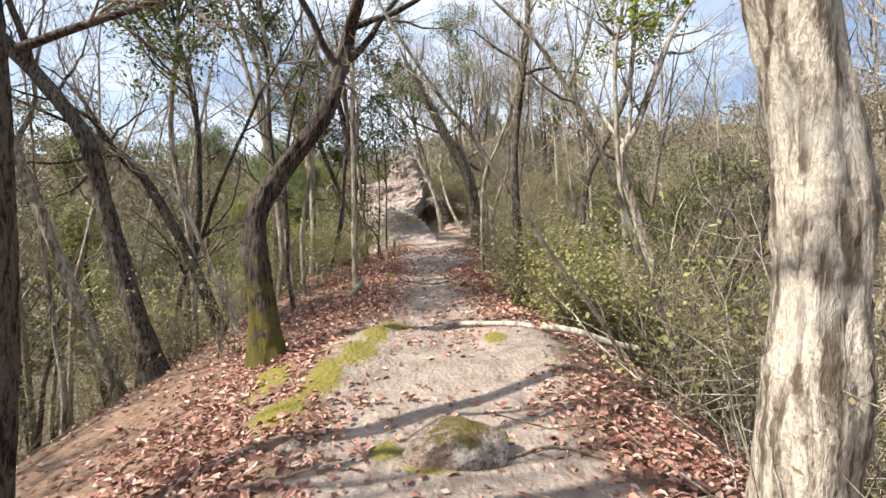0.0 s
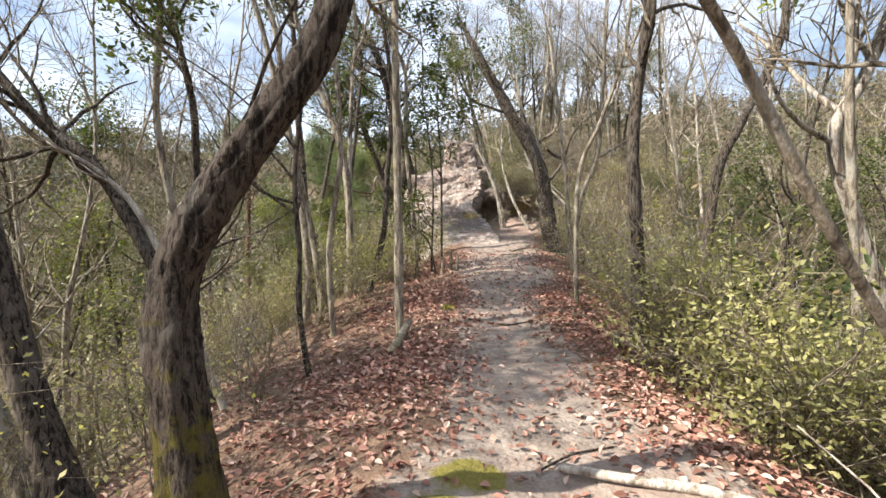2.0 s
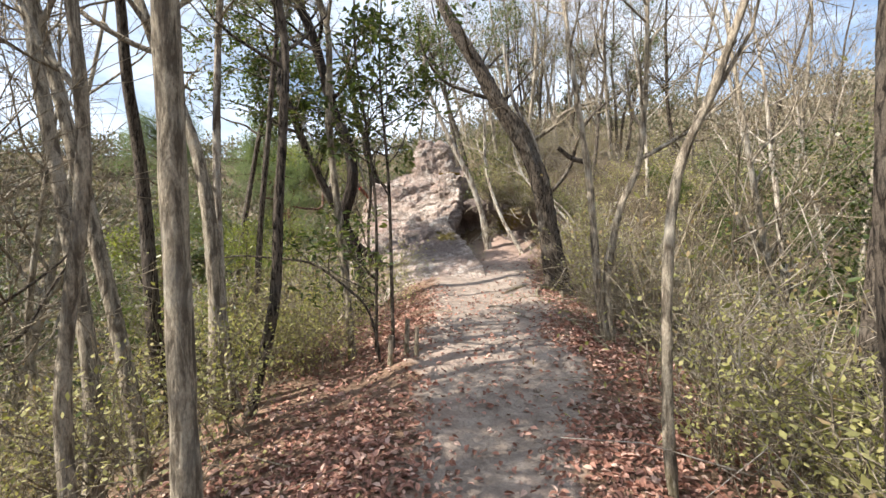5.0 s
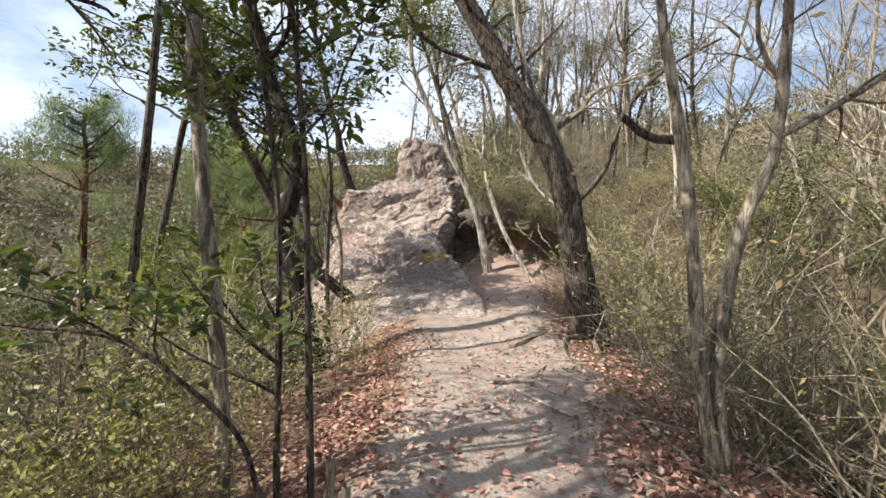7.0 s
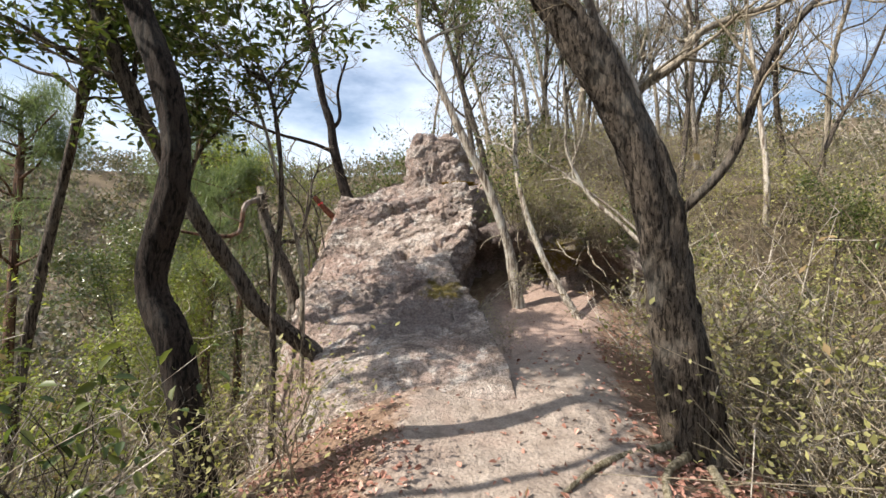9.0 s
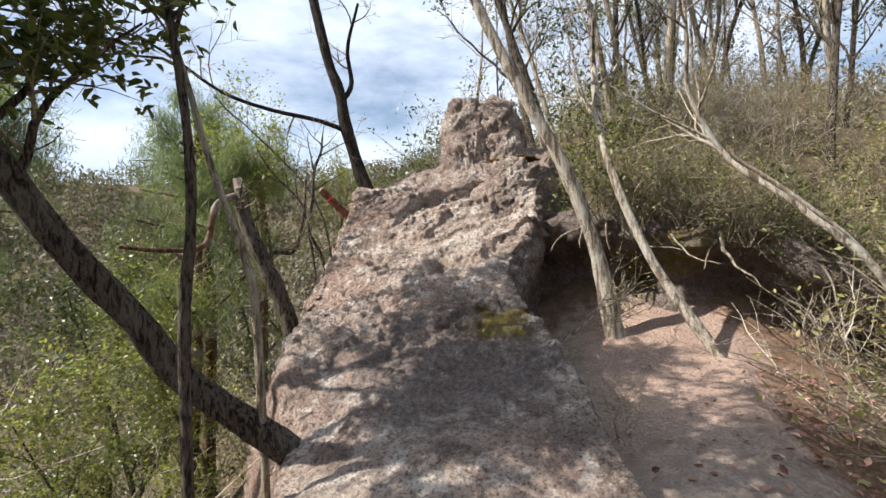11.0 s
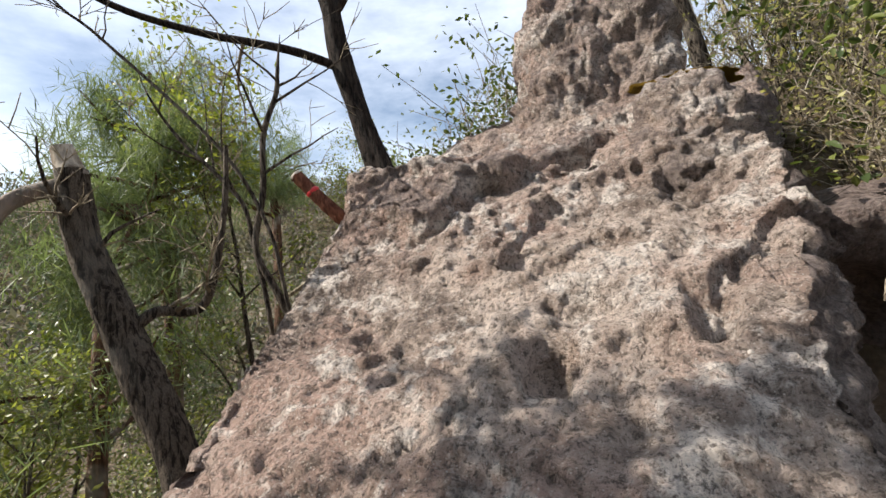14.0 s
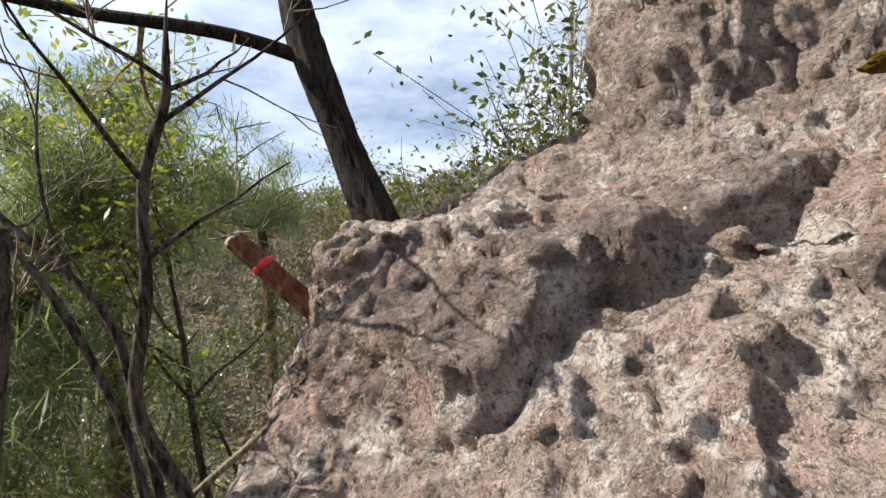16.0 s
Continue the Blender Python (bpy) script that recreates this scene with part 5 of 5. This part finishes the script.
def wood_tree(label, seed, height, r0, bark, leaf=None, leaf_size=0.1, limbs=12, name="tree", low=0.25, rep=5):
    rng = np.random.default_rng(seed)
    line, _ = wander((0, 0, -0.2), (rng.normal(0, 0.12), rng.normal(0, 0.12), 1), height, 12, 0.07, 0.02, rng)
    line = spline(line, 26)
    root = tagged(new(name), label, "tree")
    g = Geo()
    tube(g, line, np.linspace(r0, r0 * 0.15, 26), 7)
    part("trunk", g, bark, root)
    lb, tw, tips = Geo(), Geo(), []
    for _ in range(limbs):
        u = rng.uniform(low, 0.98)
        k = min(24, int(u * 25))
        d = line[k + 1] - line[k]
        branch(lb, tw, tips, line[k], sideways(d / np.linalg.norm(d), rng, rng.uniform(0.5, 1.0)), height * 0.28 * rng.uniform(0.5, 1.1) * (1.3 - 0.6 * u), r0 * 0.4 * (1.1 - 0.7 * u), 2, rng,
               0.16, 0.06, (6, 5), 0.005)
    part("crown_wood", lb, bark, root)
    part("twig_spray", tw, BARK_TWIG, root)
    if leaf is not None:
        tips = np.array(tips)
        g = Geo()
        leaves(g, np.repeat(tips, rep, 0), leaf_size, rng, 0.45, 0.6, 0.12, fold=False)
        part("foliage", g, leaf, root)
    return root


bare = [wood_tree("bare slender deciduous tree on the wooded slope", 300 + k, 8.5, 0.075, (BARK_GREY, BARK_DARK, BARK_PALE)[k % 3]) for k in range(6)]
green = [wood_tree("evergreen tree with olive leaves on the slope", 320 + k, 8.0, 0.09, BARK_DARK, LEAF_GREEN, 0.10, rep=9) for k in range(3)]
scatter(bare, strip(26, -3, 13, 4.6, 11, -1) + strip(24, -2, 14, 3.5, 10, 1) + strip(20, -6, 26, 9, 22, -1) + strip(40, -2, 26, 6, 20, 1) + strip(24, 21.0, 30, -0.3, 7, 1) + strip(5, 24, 34, 0, 6, -1),
        0.7, 1.25, "bare trees of the wood")
scatter(bare, strip(4, 4.5, 12, 4.0, 7.5, -1), 0.75, 1.1, "bare trees of the wood")
scatter(green, strip(7, 13, 24, 4.5, 9, 1), 0.45, 0.65, "evergreen trees of the wood")
scatter(green, strip(3, 2, 12, 7, 14, -1) + strip(7, 0, 14, 5, 14, 1) + strip(6, 22, 30, 1, 8, 1) + [(-11.5, 20.0), (-10.5, 23.0)] + [(-0.9, 23.0), (0.6, 24.0), (-7.8, 23.0), (-9.5, 20.0)], 0.6, 1.1, "evergreen trees of the wood")
scatter(green, [(-7.2, 19.8), (-8.6, 22.0), (-11.0, 19.0), (-10.0, 23.5)], 0.6, 0.75, "evergreen trees of the wood")
bright = [wood_tree("small evergreen with bright yellow-green leaves on the slope", 360 + k, 6.0, 0.06, BARK_DARK, LEAF_BRIGHT, 0.085, 11, "tree", 0.3, 8) for k in range(2)]
scatter(bright, [(-5.3, 20.6), (-5.6, 19.4), (-5.0, 22.4), (-7.6, 17.4), (-4.9, 18.4), (-6.4, 20.2), (-5.4, 16.9)], 0.62, 0.85, "bright evergreens of the slope")
scatter(bright, [(-5.4, 12.2), (-4.7, 14.8), (-6.2, 13.8), (-5.6, 15.6)], 0.45, 0.62, "bright evergreens of the slope")
# added evergreens, set mostly out of view so their crowns shade the trail
tall = [wood_tree("tall dense-crowned evergreen added on the slope to shade the trail", 340 + k, 9.0, 0.10, BARK_DARK, LEAF_GREEN, 0.11, 15, "tree", 0.58, 9) for k in range(2)]
scatter(tall, [(-6.2, 5.5)], 0.98, 1.0, "tall evergreens")
scatter(tall, [(-3.5, 10.2), (-4.4, 8.0)], 0.76, 0.86, "tall evergreens")
for o in bare + green + bright + tall:
    o.location = (rnd.uniform(-14, -8), rnd.uniform(-2, 14), 0)
    o.location.z = float(ground_height(o.location.x, o.location.y))


# ---- fallen leaves ----
def build_litter():
    g = np.random.default_rng(77)
    n = 125000
    y = g.uniform(0.2, 18.5, n)
    d = g.normal(0, 1.25, n)
    x = smooth_table(TRAIL, y) + d
    share = trail_share(x, y)
    dens = np.interp(y, [0, 9, 13, 15, 18.5], [1.0, 1.0, 0.7, 0.3, 0.12])
    patch = np.clip(0.72 + 0.55 * lumps(x, y, 0.6, 61), 0.12, 1)
    keep = (g.random(n) < (1 - share ** 0.7 * 0.93) * dens * patch) & ~((x < -0.6) & (y > 15.2))
    x, y = x[keep], y[keep]
    z = ground_height(x, y) + 0.012 + g.random(len(x)) * 0.018
    geo = Geo()
    leaves(geo, np.stack([x, y, z], -1), 0.052, g, 0.62, 0.35)
    ob = part("fallen_leaves", geo, LITTER, None, "", False)
    return tagged(ob, "dry reddish brown fallen leaves strewn beside the trail", "fallen leaves", kind="stuff")


build_litter()


# ---- far woods on the hills around ----
def build_far_woods():
    g = np.random.default_rng(99)
    geo = Geo()
    n = 3200
    a, r = radians(90) - radians(72) + radians(144) * g.random(n), np.sqrt(23 ** 2 + (172 ** 2 - 23 ** 2) * g.random(n) ** 1.1)
    x, y = r * np.cos(a), 10 + r * np.sin(a)
    z = ground_height(x, y)
    for i in range(n):
        s = g.uniform(2.0, 4.2)
        m, size = (260, 0.08) if r[i] < 60 else (70, 0.3)
        c = g.normal(0, 1, (m, 3))
        c /= np.linalg.norm(c, axis=1)[:, None]
        c = c * g.uniform(0.2, 1.0, m)[:, None] ** 0.5 * np.array((s * 0.75, s * 0.75, s)) * (1 + 0.3 * g.normal(0, 1, (m, 1)) * 0.5) + np.array((x[i], y[i], z[i] + s * 0.9))
        leaves(geo, c, s * size, g, 0.35 if r[i] < 60 else 0.5, 1.4, 0, fold=False)
    ob = part("far_woods", geo, LEAF_FAR, None, "", False)
    return tagged(ob, "brown and olive woodland on the hills around", "far woods", kind="stuff")


build_far_woods()
